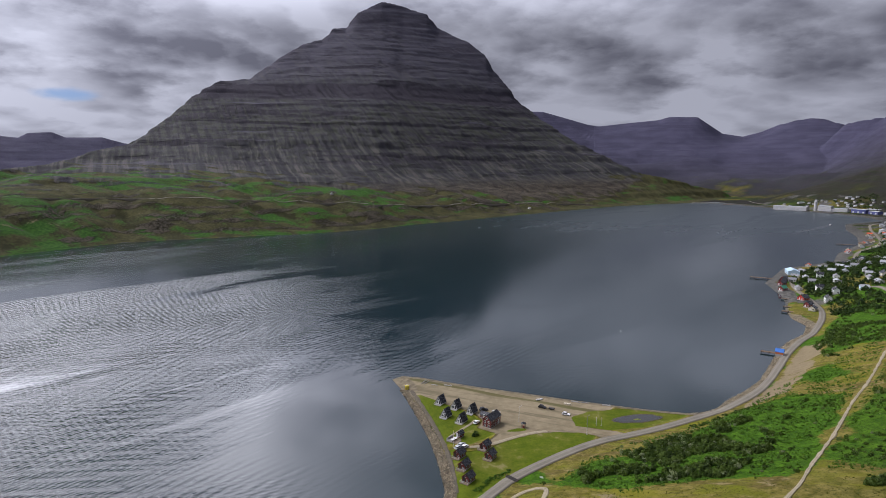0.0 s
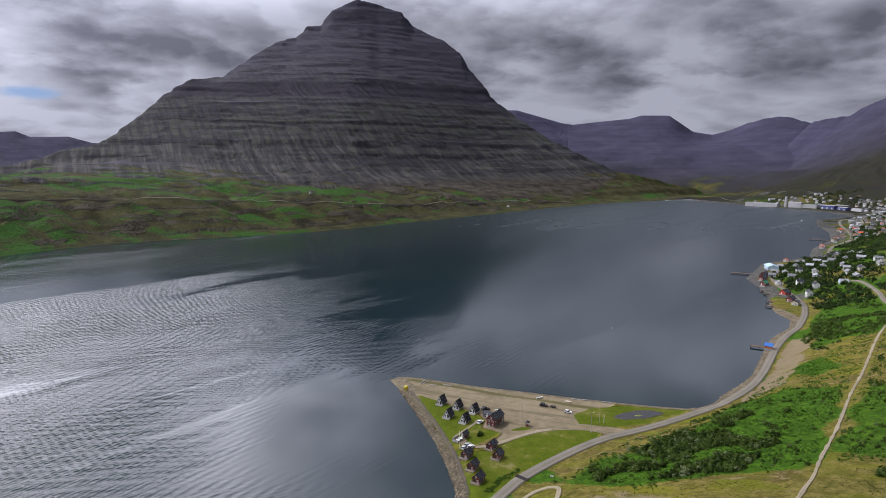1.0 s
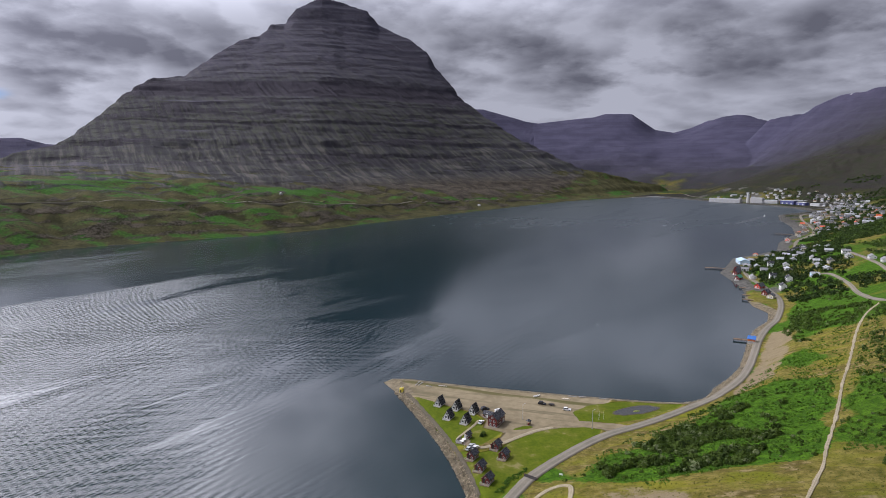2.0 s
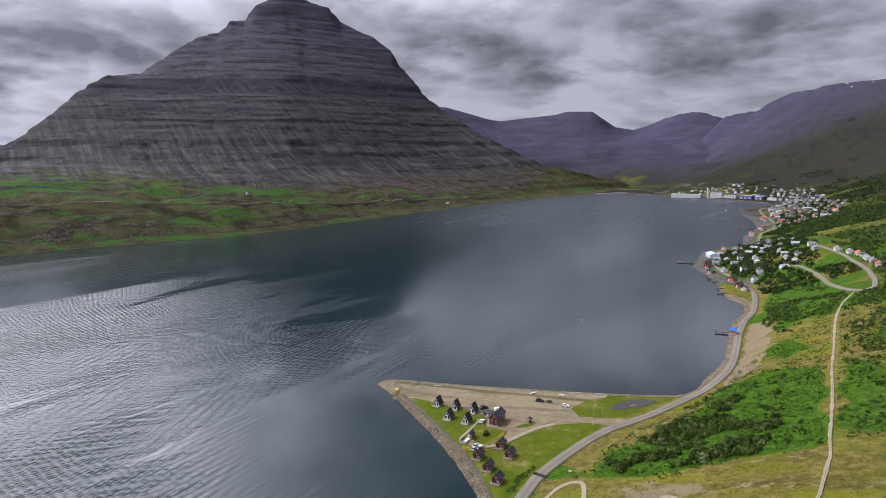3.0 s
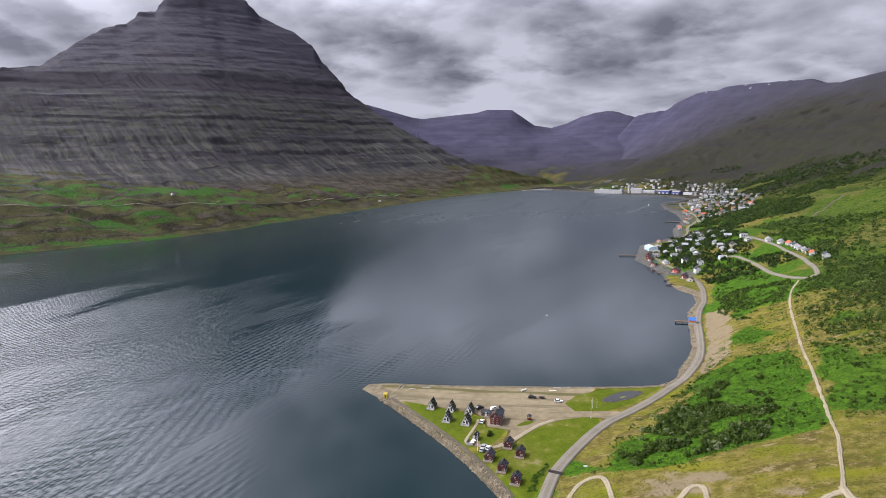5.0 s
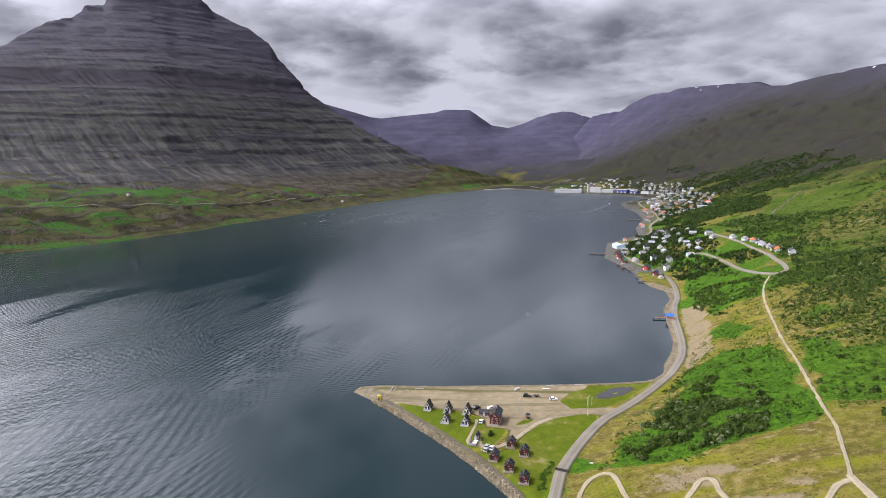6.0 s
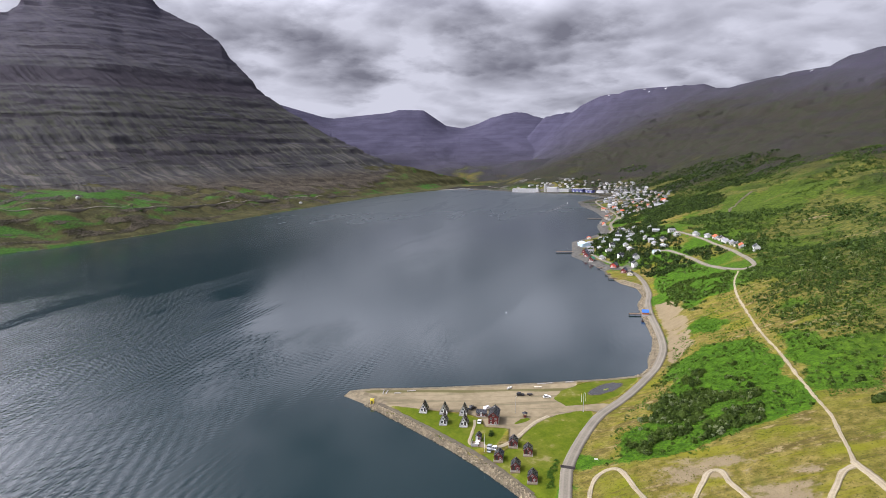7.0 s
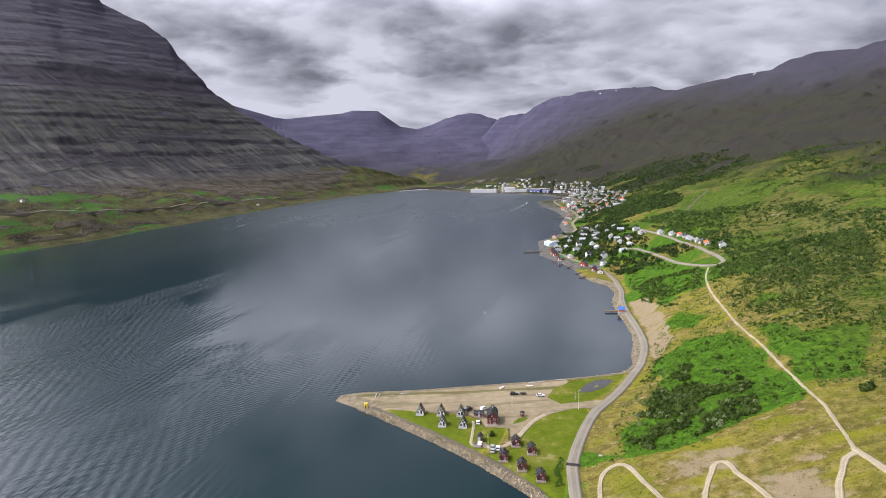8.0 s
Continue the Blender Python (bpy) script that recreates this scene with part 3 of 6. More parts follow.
def water_material():
    m, t = material("fjord_water")
    pos = t.n("ShaderNodeNewGeometry").outputs["Position"]
    px, py, pz = t.xyz(pos)
    def turned(deg):
        c, sn = math.cos(radians(deg)), math.sin(radians(deg))
        return t.math("ADD", t.math("MULTIPLY", px, c), t.math("MULTIPLY", py, sn)), t.math("SUBTRACT", t.math("MULTIPLY", py, c), t.math("MULTIPLY", px, sn))

    def train(deg, length, seed):
        """A train of waves running towards deg, a little crooked, in groups."""
        a, b = turned(deg)
        crook = t.noise(t.join(t.math("MULTIPLY", a, 0.02), t.math("MULTIPLY", b, 0.012), seed), 1.0, 2)
        wave = t.math("SINE", t.math("ADD", t.math("MULTIPLY", a, 2 * math.pi / length), t.math("MULTIPLY", crook, 9.0)))
        group = t.noise(t.join(t.math("MULTIPLY", a, 0.014), t.math("MULTIPLY", b, 0.006), seed + 7.0), 1.0, 3, 0.6)
        return t.math("MULTIPLY", wave, t.step(group, 0.36, 0.60))

    along, across = turned(46)
    slick = t.noise(t.join(t.math("MULTIPLY", along, 0.0026), t.math("MULTIPLY", across, 0.012), 0.0), 1.0, 7, 0.60, 0.9)
    # the wind comes in from the mouth and dies behind the spit and under the mountain
    open_water = t.math("MULTIPLY", t.step(t.math("ADD", px, t.math("MULTIPLY", py, 0.15)), 190.0, -150.0), t.step(t.math("SUBTRACT", py, t.math("MULTIPLY", px, 0.75)), 1150.0, 700.0))
    # a calm lee along the rock bank
    lee = t.step(t.math("ADD", px, t.math("MULTIPLY", py, 0.15)), -135.0, -20.0)
    lee = t.math("MULTIPLY", lee, t.step(py, 420.0, 350.0))
    ruffled = t.step(t.math("ADD", t.math("SUBTRACT", slick, t.math("MULTIPLY", lee, 0.10)), t.math("MULTIPLY", open_water, 0.15)), 0.50, 0.62)
    power = t.math("ADD", 0.055, t.math("MULTIPLY", ruffled, t.math("ADD", 0.08, t.math("MULTIPLY", open_water, 1.05))))
    power = t.math("MULTIPLY", power, t.math("SUBTRACT", 1.0, t.math("MULTIPLY", lee, 0.60)))
    # long smooth trails left by boats and the wind
    down, side = turned(41)
    trail = t.noise(t.join(t.math("MULTIPLY", down, 0.0022), t.math("MULTIPLY", side, 0.055), 6.0), 1.0, 3, 0.5, 0.3)
    power = t.math("MULTIPLY", power, t.math("SUBTRACT", 1.0, t.math("MULTIPLY", t.step(trail, 0.63, 0.71), 0.5)))
    height = t.math("ADD", t.math("MULTIPLY", train(WAVES_TO, 4.6, 0.0), 0.095), t.math("MULTIPLY", train(WAVES_TO + 22, 6.4, 3.0), 0.085))
    height = t.math("ADD", height, t.math("MULTIPLY", train(WAVES_TO - 58, 3.1, 5.0), 0.034))
    height = t.math("ADD", height, t.math("MULTIPLY", train(WAVES_TO - 24, 2.6, 9.0), 0.032))
    chop = t.noise(t.join(t.math("MULTIPLY", along, 0.6), across, 0.0), 0.55, 5, 0.66)
    flecks = t.noise(t.join(t.math("MULTIPLY", along, 0.35), t.math("MULTIPLY", across, 0.8), 3.0), 0.16, 4, 0.6)
    height = t.math("ADD", height, t.math("ADD", t.math("MULTIPLY", t.math("SUBTRACT", chop, 0.5), 0.20), t.math("MULTIPLY", t.math("SUBTRACT", flecks, 0.5), 0.30)))
    rough = t.math("ADD", 0.05, t.math("MULTIPLY", ruffled, 0.05))
    rough = t.math("ADD", rough, t.math("MULTIPLY", t.step(t.math("ADD", py, t.math("MULTIPLY", px, 0.4)), 800.0, 1700.0), 0.16))
    # cat's-paws too fine to tell apart dull the sheltered bay
    rough = t.math("ADD", rough, t.math("MULTIPLY", t.math("SUBTRACT", 1.0, t.math("MAXIMUM", open_water, lee)), 0.075))
    finish(t, (0.003, 0.015, 0.018), rough, t.bump(t.math("MULTIPLY", height, power), 1.0, 1.0), IOR=1.35, **{"Specular IOR Level": 0.5})
    return m


WAVES_TO = -40.5
GROUND, WATER = ground_material(), water_material()

# ---- land and water ----
def grid_mesh(name, x, y, z, keep, mat):
    """A mesh from rows of places; faces only where keep says so."""
    rows, cols = x.shape
    idx = np.arange(rows * cols).reshape(rows, cols)
    a, b, c, d = idx[:-1, :-1], idx[1:, :-1], idx[1:, 1:], idx[:-1, 1:]
    k = keep[:-1, :-1] | keep[1:, :-1] | keep[1:, 1:] | keep[:-1, 1:]
    quads = np.stack([a[k], d[k], c[k], b[k]], -1)
    used, inv = np.unique(quads, return_inverse=True)
    me = bpy.data.meshes.new(name)
    me.vertices.add(len(used))
    me.vertices.foreach_set("co", np.stack([x.ravel()[used], y.ravel()[used], z.ravel()[used]], -1).astype(np.float32).ravel())
    me.loops.add(quads.size)
    me.polygons.add(len(quads))
    me.loops.foreach_set("vertex_index", inv.ravel().astype(np.int32))
    me.polygons.foreach_set("loop_start", np.arange(0, quads.size, 4, dtype=np.int32))
    me.update(calc_edges=True)
    me.polygons.foreach_set("use_smooth", np.ones(len(quads), bool))
    me.materials.append(mat)
    return me, used


CENTRE = (-95.0, 30.0)
azimuths = np.concatenate([np.arange(-64, -36, 0.5), np.arange(-36, -28, 0.2), np.arange(-28, 70, 0.14), np.arange(70, 90, 0.4), np.arange(90, 296.1, 4)])
radii = np.concatenate([[0.05], np.arange(8, 150, 12), np.arange(150, 420, 1.4), np.arange(420, 640, 2.2), np.arange(640, 1100, 5), np.arange(1100, 1900, 6.0), np.arange(1900, 3080, 5.0), np.arange(3080, 3300, 10), np.arange(3300, 3960, 13), np.arange(3960, 4901, 40)])
AZ, R = np.meshgrid(np.radians(azimuths), radii)
GX, GY = CENTRE[0] + R * np.sin(AZ), CENTRE[1] + R * np.cos(AZ)
GZ, g_d, g_h, g_hn, g_v, g_u, g_flow = land(GX, GY)

LAWNS = [
    [(57, 294.3), (50, 298), (37, 299.2), (25, 296.5), (12, 290.5), (4, 284), (-8, 280), (-16, 284), (-19.5, 276), (-17.5, 262), (-18, 245), (-12, 236), (6.8, 254.5), (17.5, 264.5), (37, 277.8), (52, 287)],
    [(-33, 354), (-28.5, 352), (-22.4, 346), (-13, 335), (-2, 324), (2, 315), (-1, 306), (8, 299), (2, 293), (-5, 288), (-17.5, 289), (-22, 300), (-26, 318)],
    [(13.5, 300.6), (16.5, 303.2), (20.5, 304.4), (23.5, 303.6), (24.5, 301.8), (20, 300.3)],
    [(50, 306), (66, 300.5), (84, 303.5), (108, 315), (117, 322), (104, 325), (80, 328), (62, 325), (50, 317)],
]
LOT = [(-46, 385), (-36, 352), (-24, 345), (-13, 336), (0, 325), (3, 314), (0, 306), (9, 298), (0, 286), (10, 288), (26, 295), (38, 298.5), (50, 297.5), (57, 294.5), (60, 289), (74, 295), (68, 299.5), (62, 301.5), (54, 305), (56, 318), (74, 327), (80, 334), (62, 340), (42, 346), (20, 355.5), (-20, 377), (-40, 388)]
lawn = np.maximum.reduce([np.clip(0.5 + signed(GX, GY, p) / 14, 0, 1) for p in LAWNS])
gravel = np.clip(0.5 + signed(GX, GY, LOT) / 14, 0, 1)
town = inside(GX, GY, [(330, 590), (352, 560), (400, 600), (480, 700), (700, 900), (900, 1050), (1100, 1280), (1280, 1450), (1250, 2000), (1000, 2080), (1000, 1500), (700, 1080), (330, 680)])
west_bank = inside(GX, GY, [(-60, 345), (-30, 345), (-10, 240), (-60, 236)])
near_beach = inside(GX, GY, [(-60, 400), (-40, 363), (-24, 354), (60, 322), (130, 318), (240, 420), (330, 520), (300, 545), (100, 345)])
sand = np.where((g_d < 16) & (g_d > -12) & near_beach, np.clip(0.5 + (8.5 - g_d) / 14, 0, 1), np.where(g_hn > 0, 0.0, np.clip(0.5 + (2.0 - g_d) / 14, 0, 0.62)))
sand = np.where(west_bank, np.clip(0.5 + (4.8 - g_d) / 14, 0, 1), sand)
sand = np.where(town & (g_d > 0), np.maximum(sand, 0.20 + 0.5 * fbm(GX / 34, GY / 34, 4, 3) + 0.24 * smooth(g_d, 24, 6)), sand)
lawn = np.minimum(lawn, 1 - sand)
# growth on the slopes
patch = fbm(GX / 60, GY / 60, 5, 2)
wide = fbm(GX / 230, GY / 230, 4, 4)
up = np.maximum(g_h, 0)
HEATH = [(-5, 234), (19, 250), (29, 231), (44, 220), (74, 215), (103, 205), (129, 189), (260, 60), (40, 20), (-40, 190)]
MEADOWS = [
    [(15, 252), (18, 258), (27, 244), (45, 258), (62, 255), (91, 276), (118, 307), (145, 320), (172, 312), (184, 297), (168, 278), (156, 265), (115, 218), (98, 204), (78, 214), (66, 220), (48, 225), (32, 233), (23, 238)],
    [(186, 284), (192, 272), (175, 248), (187, 225), (129, 195), (120, 212), (118, 218), (142, 242)],
    [(364, 541), (348, 466), (294, 397), (264, 376), (252, 419), (301, 485)],
    [(531, 619), (754, 759), (742, 700), (782, 670), (714, 562), (566, 513), (542, 547)],
    [(18, 259), (28, 246), (25, 236), (16, 246), (14, 252)],
]
TANS = [
    [(45, 276), (76, 289), (109, 302), (91, 276), (69, 261), (44, 258), (29, 246), (25, 258)],
    [(181, 327), (219, 340), (231, 332), (203, 303), (187, 299), (191, 318)],
    [(551, 553), (558, 488), (584, 433), (389, 331), (393, 386), (451, 474)],
    [(214, 296), (231, 286), (255, 261), (193, 229), (181, 252), (199, 282)],
]
BLUFF = [(254, 443), (257, 423), (214, 369), (176, 331), (143, 320), (150, 332), (169, 349), (196, 376), (222, 406)]
WORN = [(32, 186), (43, 185), (58, 181), (52, 173), (36, 164), (29, 176)]
heath = np.clip(0.5 + signed(GX, GY, HEATH) / 20, 0, 1)
tan = np.maximum.reduce([np.clip(0.5 + signed(GX, GY, p) / 22, 0, 1) for p in TANS])
bare = np.clip(0.5 + signed(GX, GY, BLUFF) / 14, 0, 1)
worn = np.clip(0.5 + signed(GX, GY, WORN) / 10, 0, 1)
mead = np.maximum.reduce([np.clip(0.5 + signed(GX, GY, p) / 9, 0, 1) * (0.4 if k == 3 else 1.0) for k, p in enumerate(MEADOWS)])
lush = 0.57 + 2.0 * (patch - 0.5) + 0.9 * (fbm(GX / 17, GY / 17, 4, 6) - 0.5) + 0.85 * (mead - 0.10) - 0.62 * heath - 0.30 * tan - 0.6 * bare - 0.30 * smooth(GZ, 55, 140)
along = GX * 0.75 + GY * 0.66
bay_az = np.degrees(np.arctan2(GX - BAY[0], GY - BAY[1]))
green_top = np.interp(bay_az, [-30, -15, -5, 3, 10, 18], [112, 97, 72, 45, 27, 16])
gullies = fbm((along + 0.5 * g_hn) / 26, g_hn / 120, 5, 1) - 0.5
strips = fbm(along / 90, g_hn / 20, 5, 7) - 0.5
foot_green = smooth(np.abs(GZ - green_top * 0.86) / green_top, 0.16, 0.04)
lush = np.where(g_hn > 0, 0.09 + 2.4 * gullies * smooth(bay_az, 6, -8) + 1.9 * strips + 0.16 * smooth(bay_az, 6, -12) + 0.35 * foot_green, lush)
stripes = fbm((GX * 0.8 + GY * 0.6) / 9, (GY * 0.8 - GX * 0.6) / 30, 4, 5)
dry = 0.12 + 1.1 * (stripes - 0.5) * smooth(up, 4, 30) + 0.30 * heath * smooth(patch, 0.30, 0.6) + 0.12 * tan + smooth(bare, 0.3, 0.8) * (0.66 + 0.7 * (stripes - 0.5)) + 0.6 * worn * (stripes + 0.05) - 0.2 * mead
dry = np.where(g_hn > 0, 0.0 + 1.5 * (fbm(along / 40, g_hn / 13, 4, 3) - 0.5), np.where(up > 0, dry, 0.2))
outcrop = 0.72 * smooth(fbm(along / 60, g_hn / 14, 5, 6), 0.48, 0.66) * smooth(g_hn, 6, 20)
# where the moor lies whose colour carries the cloud shade
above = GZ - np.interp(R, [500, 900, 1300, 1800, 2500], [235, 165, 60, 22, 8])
shaded_moor = smooth(above + 150 * (wide - 0.5) + 140 * (patch - 0.5), -110, 90)
face = np.maximum(smooth(GZ + (patch - 0.5) * 70 + 50 * gullies - green_top, -12, 16), 0.8 * outcrop)
face = face * (1 - 0.85 * smooth(bay_az + 12 * (patch - 0.5), 16, 21))
rock = np.where(g_hn > 0, face + (shaded_moor - face) * smooth(R, 2450, 3000), shaded_moor)
scree = np.where(g_hn > 0, 1 - 0.70 * smooth(GZ + 120 * (wide - 0.5) + 60 * (patch - 0.5), 270, 560), 0.0)
# weight of the painted haze tint, growing with distance and height
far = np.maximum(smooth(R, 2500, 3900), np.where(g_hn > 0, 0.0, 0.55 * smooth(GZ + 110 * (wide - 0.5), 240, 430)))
keep = GZ > -2.5
me, used = grid_mesh("ground", GX, GY, GZ, keep, GROUND)
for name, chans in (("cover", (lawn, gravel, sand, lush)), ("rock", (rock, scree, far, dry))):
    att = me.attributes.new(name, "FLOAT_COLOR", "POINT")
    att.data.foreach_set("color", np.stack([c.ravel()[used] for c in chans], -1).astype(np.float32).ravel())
att = me.attributes.new("flow", "FLOAT_VECTOR", "POINT")
att.data.foreach_set("vector", np.stack([g_flow.ravel()[used], (g_v * (1 - smooth(R, 2450, 2700) * smooth(bay_az, 12, 16))).ravel()[used], GZ.ravel()[used]], -1).astype(np.float32).ravel())
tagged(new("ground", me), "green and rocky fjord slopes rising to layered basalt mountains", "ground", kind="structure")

bm = bmesh.new()
ring = [(4950 * math.sin(a), 4950 * math.cos(a)) for a in np.linspace(0, 2 * math.pi, 96, endpoint=False)]
bm.faces.new([bm.verts.new((CENTRE[0] + px, CENTRE[1] + py, 0)) for px, py in reversed(ring)])
me = bpy.data.meshes.new("water")
bm.to_mesh(me)
bm.free()
me.materials.append(WATER)
tagged(new("water", me), "calm grey-blue fjord water with wind ripples", "water", kind="structure")
# ---- things: helpers ----
def height(x, y):
    return float(land(np.array([float(x)]), np.array([float(y)]))[0][0])


def part(name, bm, mat, parent=None, label="", smooth_faces=False):
    """One mesh object from a bmesh, under a thing or a part."""
    me = bpy.data.meshes.new(name)
    bmesh.ops.recalc_face_normals(bm, faces=bm.faces)
    if smooth_faces:
        for f in bm.faces:
            f.smooth = True
    bm.to_mesh(me)
    bm.free()
    me.materials.append(mat)
    ob = new(name, me)
    ob.parent = parent
    if label:
        ob["label"] = label
    return ob


def thing(name, label, category, group=""):
    return tagged(new(name), label, category, group)


def box(bm, x0, y0, z0, x1, y1, z1):
    v = [bm.verts.new(c) for c in ((x0, y0, z0), (x1, y0, z0), (x1, y1, z0), (x0, y1, z0), (x0, y0, z1), (x1, y0, z1), (x1, y1, z1), (x0, y1, z1))]
    for q in ((3, 2, 1, 0), (4, 5, 6, 7), (0, 1, 5, 4), (1, 2, 6, 5), (2, 3, 7, 6), (3, 0, 4, 7)):
        bm.faces.new([v[i] for i in q])
    return bm


def boxes(*dims):
    bm = bmesh.new()
    for d in dims:
        box(bm, *d)
    return bm


def prism(profile, y0, y1):
    """A profile in x and z, drawn out along y."""
    bm = bmesh.new()
    a = [bm.verts.new((x, y0, z)) for x, z in profile]
    b = [bm.verts.new((x, y1, z)) for x, z in profile]
    bm.faces.new(a)
    bm.faces.new(b[::-1])
    for k in range(len(a)):
        bm.faces.new((a[k], b[k], b[k - 1], a[k - 1]))
    return bm


def tube(bm, foot, top, r0, r1, sides=8):
    axis = Vector(top) - Vector(foot)
    turn = axis.to_track_quat("Z", "Y").to_matrix()
    rings = []
    for c, r in ((Vector(foot), r0), (Vector(top), r1)):
        rings.append([bm.verts.new(c + turn @ Vector((r * math.cos(2 * math.pi * k / sides), r * math.sin(2 * math.pi * k / sides), 0))) for k in range(sides)])
    for k in range(sides):
        bm.faces.new((rings[0][k], rings[0][k - 1], rings[1][k - 1], rings[1][k]))
    bm.faces.new(rings[0][::-1])
    bm.faces.new(rings[1])
    return bm


RED = plain("red_wood", (0.17, 0.022, 0.018), 0.7, 0.15, 2.0, streak=True)
DARK_RED = plain("dark_red_wood", (0.115, 0.014, 0.011), 0.7, 0.15, 2.0, streak=True)
ORANGE = plain("orange_red_sheet", (0.55, 0.10, 0.03), 0.55, 0.12)
GREY_WOOD = plain("weathered_grey_wood", (0.36, 0.35, 0.34), 0.8, 0.15, 3.0, streak=True)
PALE_GREY = plain("pale_grey_boards", (0.70, 0.70, 0.69), 0.75, 0.12, 3.0, streak=True)
WHITE = plain("white_paint", (0.66, 0.66, 0.64), 0.6, 0.06)
CREAM = plain("cream_paint", (0.60, 0.54, 0.42), 0.6, 0.08)
PALE_BLUE = plain("pale_blue_sheet", (0.42, 0.56, 0.66), 0.5, 0.08)
BLUE = plain("blue_sheet", (0.03, 0.13, 0.42), 0.5, 0.1)
NAVY = plain("dark_blue_sheet", (0.06, 0.07, 0.20), 0.5, 0.1)
GREEN_ROOF = plain("green_sheet", (0.05, 0.26, 0.15), 0.5, 0.1)
BLACK_ROOF = plain("black_roof_sheet", (0.026, 0.027, 0.032), 0.27, 0.2, 1.5)
GREY_ROOF = plain("grey_roof_sheet", (0.20, 0.20, 0.21), 0.45, 0.12, 1.5)
STEEL = plain("steel_sheet", (0.42, 0.43, 0.45), 0.4, 0.1, metal=0.3)
CONCRETE = plain("concrete", (0.34, 0.33, 0.31), 0.85, 0.1, bump=0.02)
DECK = plain("deck_boards", (0.20, 0.155, 0.105), 0.8, 0.15, 4.0)
TIMBER = plain("brown_timber", (0.13, 0.085, 0.05), 0.8, 0.2, 3.0)
TAR = plain("tarred_timber", (0.035, 0.03, 0.028), 0.8, 0.2, 3.0)
YELLOW = plain("yellow_paint", (0.62, 0.50, 0.03), 0.5, 0.06)
RUBBER = plain("tyre_rubber", (0.02, 0.02, 0.02), 0.85, 0.1)
EARTH = plain("trodden_brown_earth", (0.085, 0.070, 0.046), 0.95, 0.25, 0.6)
STONE = plain("revetment_stone", (0.25, 0.208, 0.138), 0.9, 0.38, 0.7, bump=0.06)
GLASS, gt = material("window_glass")
finish(gt, (0.03, 0.035, 0.04), 0.08, None, IOR=1.5)
CAR_BLACK = plain("black_car_paint", (0.018, 0.018, 0.02), 0.25, 0.05)
CAR_WHITE = plain("white_car_paint", (0.75, 0.75, 0.75), 0.3, 0.03)
CAR_SILVER = plain("silver_car_paint", (0.42, 0.44, 0.46), 0.3, 0.05, metal=0.4)


# ---- roads and tracks ----
def road_material(name, light, dark, rut):
    m, t = material(name)
    pos = t.n("ShaderNodeNewGeometry").outputs["Position"]
    a, b = t.noise(pos, 1.1, 5, 0.65), t.noise(pos, 0.09, 4, 0.6)
    across = t.n("ShaderNodeAttribute", name_="across").outputs["Fac"]
    ruts = t.step(t.math("ABSOLUTE", t.math("SUBTRACT", t.math("ABSOLUTE", across), 0.45)), 0.22, 0.06)
    col = t.mix(t.step(t.math("ADD", t.math("MULTIPLY", a, 0.5), t.math("MULTIPLY", b, 0.5)), 0.3, 0.7), dark, light)
    col = t.mix(t.math("MULTIPLY", ruts, rut), col, tuple(min(c * 1.35, 0.9) for c in light))
    finish(t, col, 0.95, t.bump(a, 0.5, 0.08), **{"Specular IOR Level": 0.2})
    return m


ROAD_STUFF = road_material("grey_gravel_road", (0.190, 0.172, 0.136), (0.128, 0.116, 0.092), 0.4)
TRACK_STUFF = road_material("pale_gravel_track", (0.30, 0.258, 0.176), (0.17, 0.147, 0.098), 0.3)


def rounded(line, step):
    """A smooth run through the points of a line, at even steps."""
    pts = [Vector((*p[:2], 0)) for p in line]
    pts = [2 * pts[0] - pts[1]] + pts + [2 * pts[-1] - pts[-2]]
    res = []
    for k in range(1, len(pts) - 2):
        p0, p1, p2, p3 = pts[k - 1:k + 3]
        n = max(2, round((p2 - p1).length / step))
        for j in range(n):
            u = j / n
            res.append(0.5 * (2 * p1 + (p2 - p0) * u + (2 * p0 - 5 * p1 + 4 * p2 - p3) * u * u + (3 * p1 - p0 - 3 * p2 + p3) * u**3))
    return res + [pts[-2]]


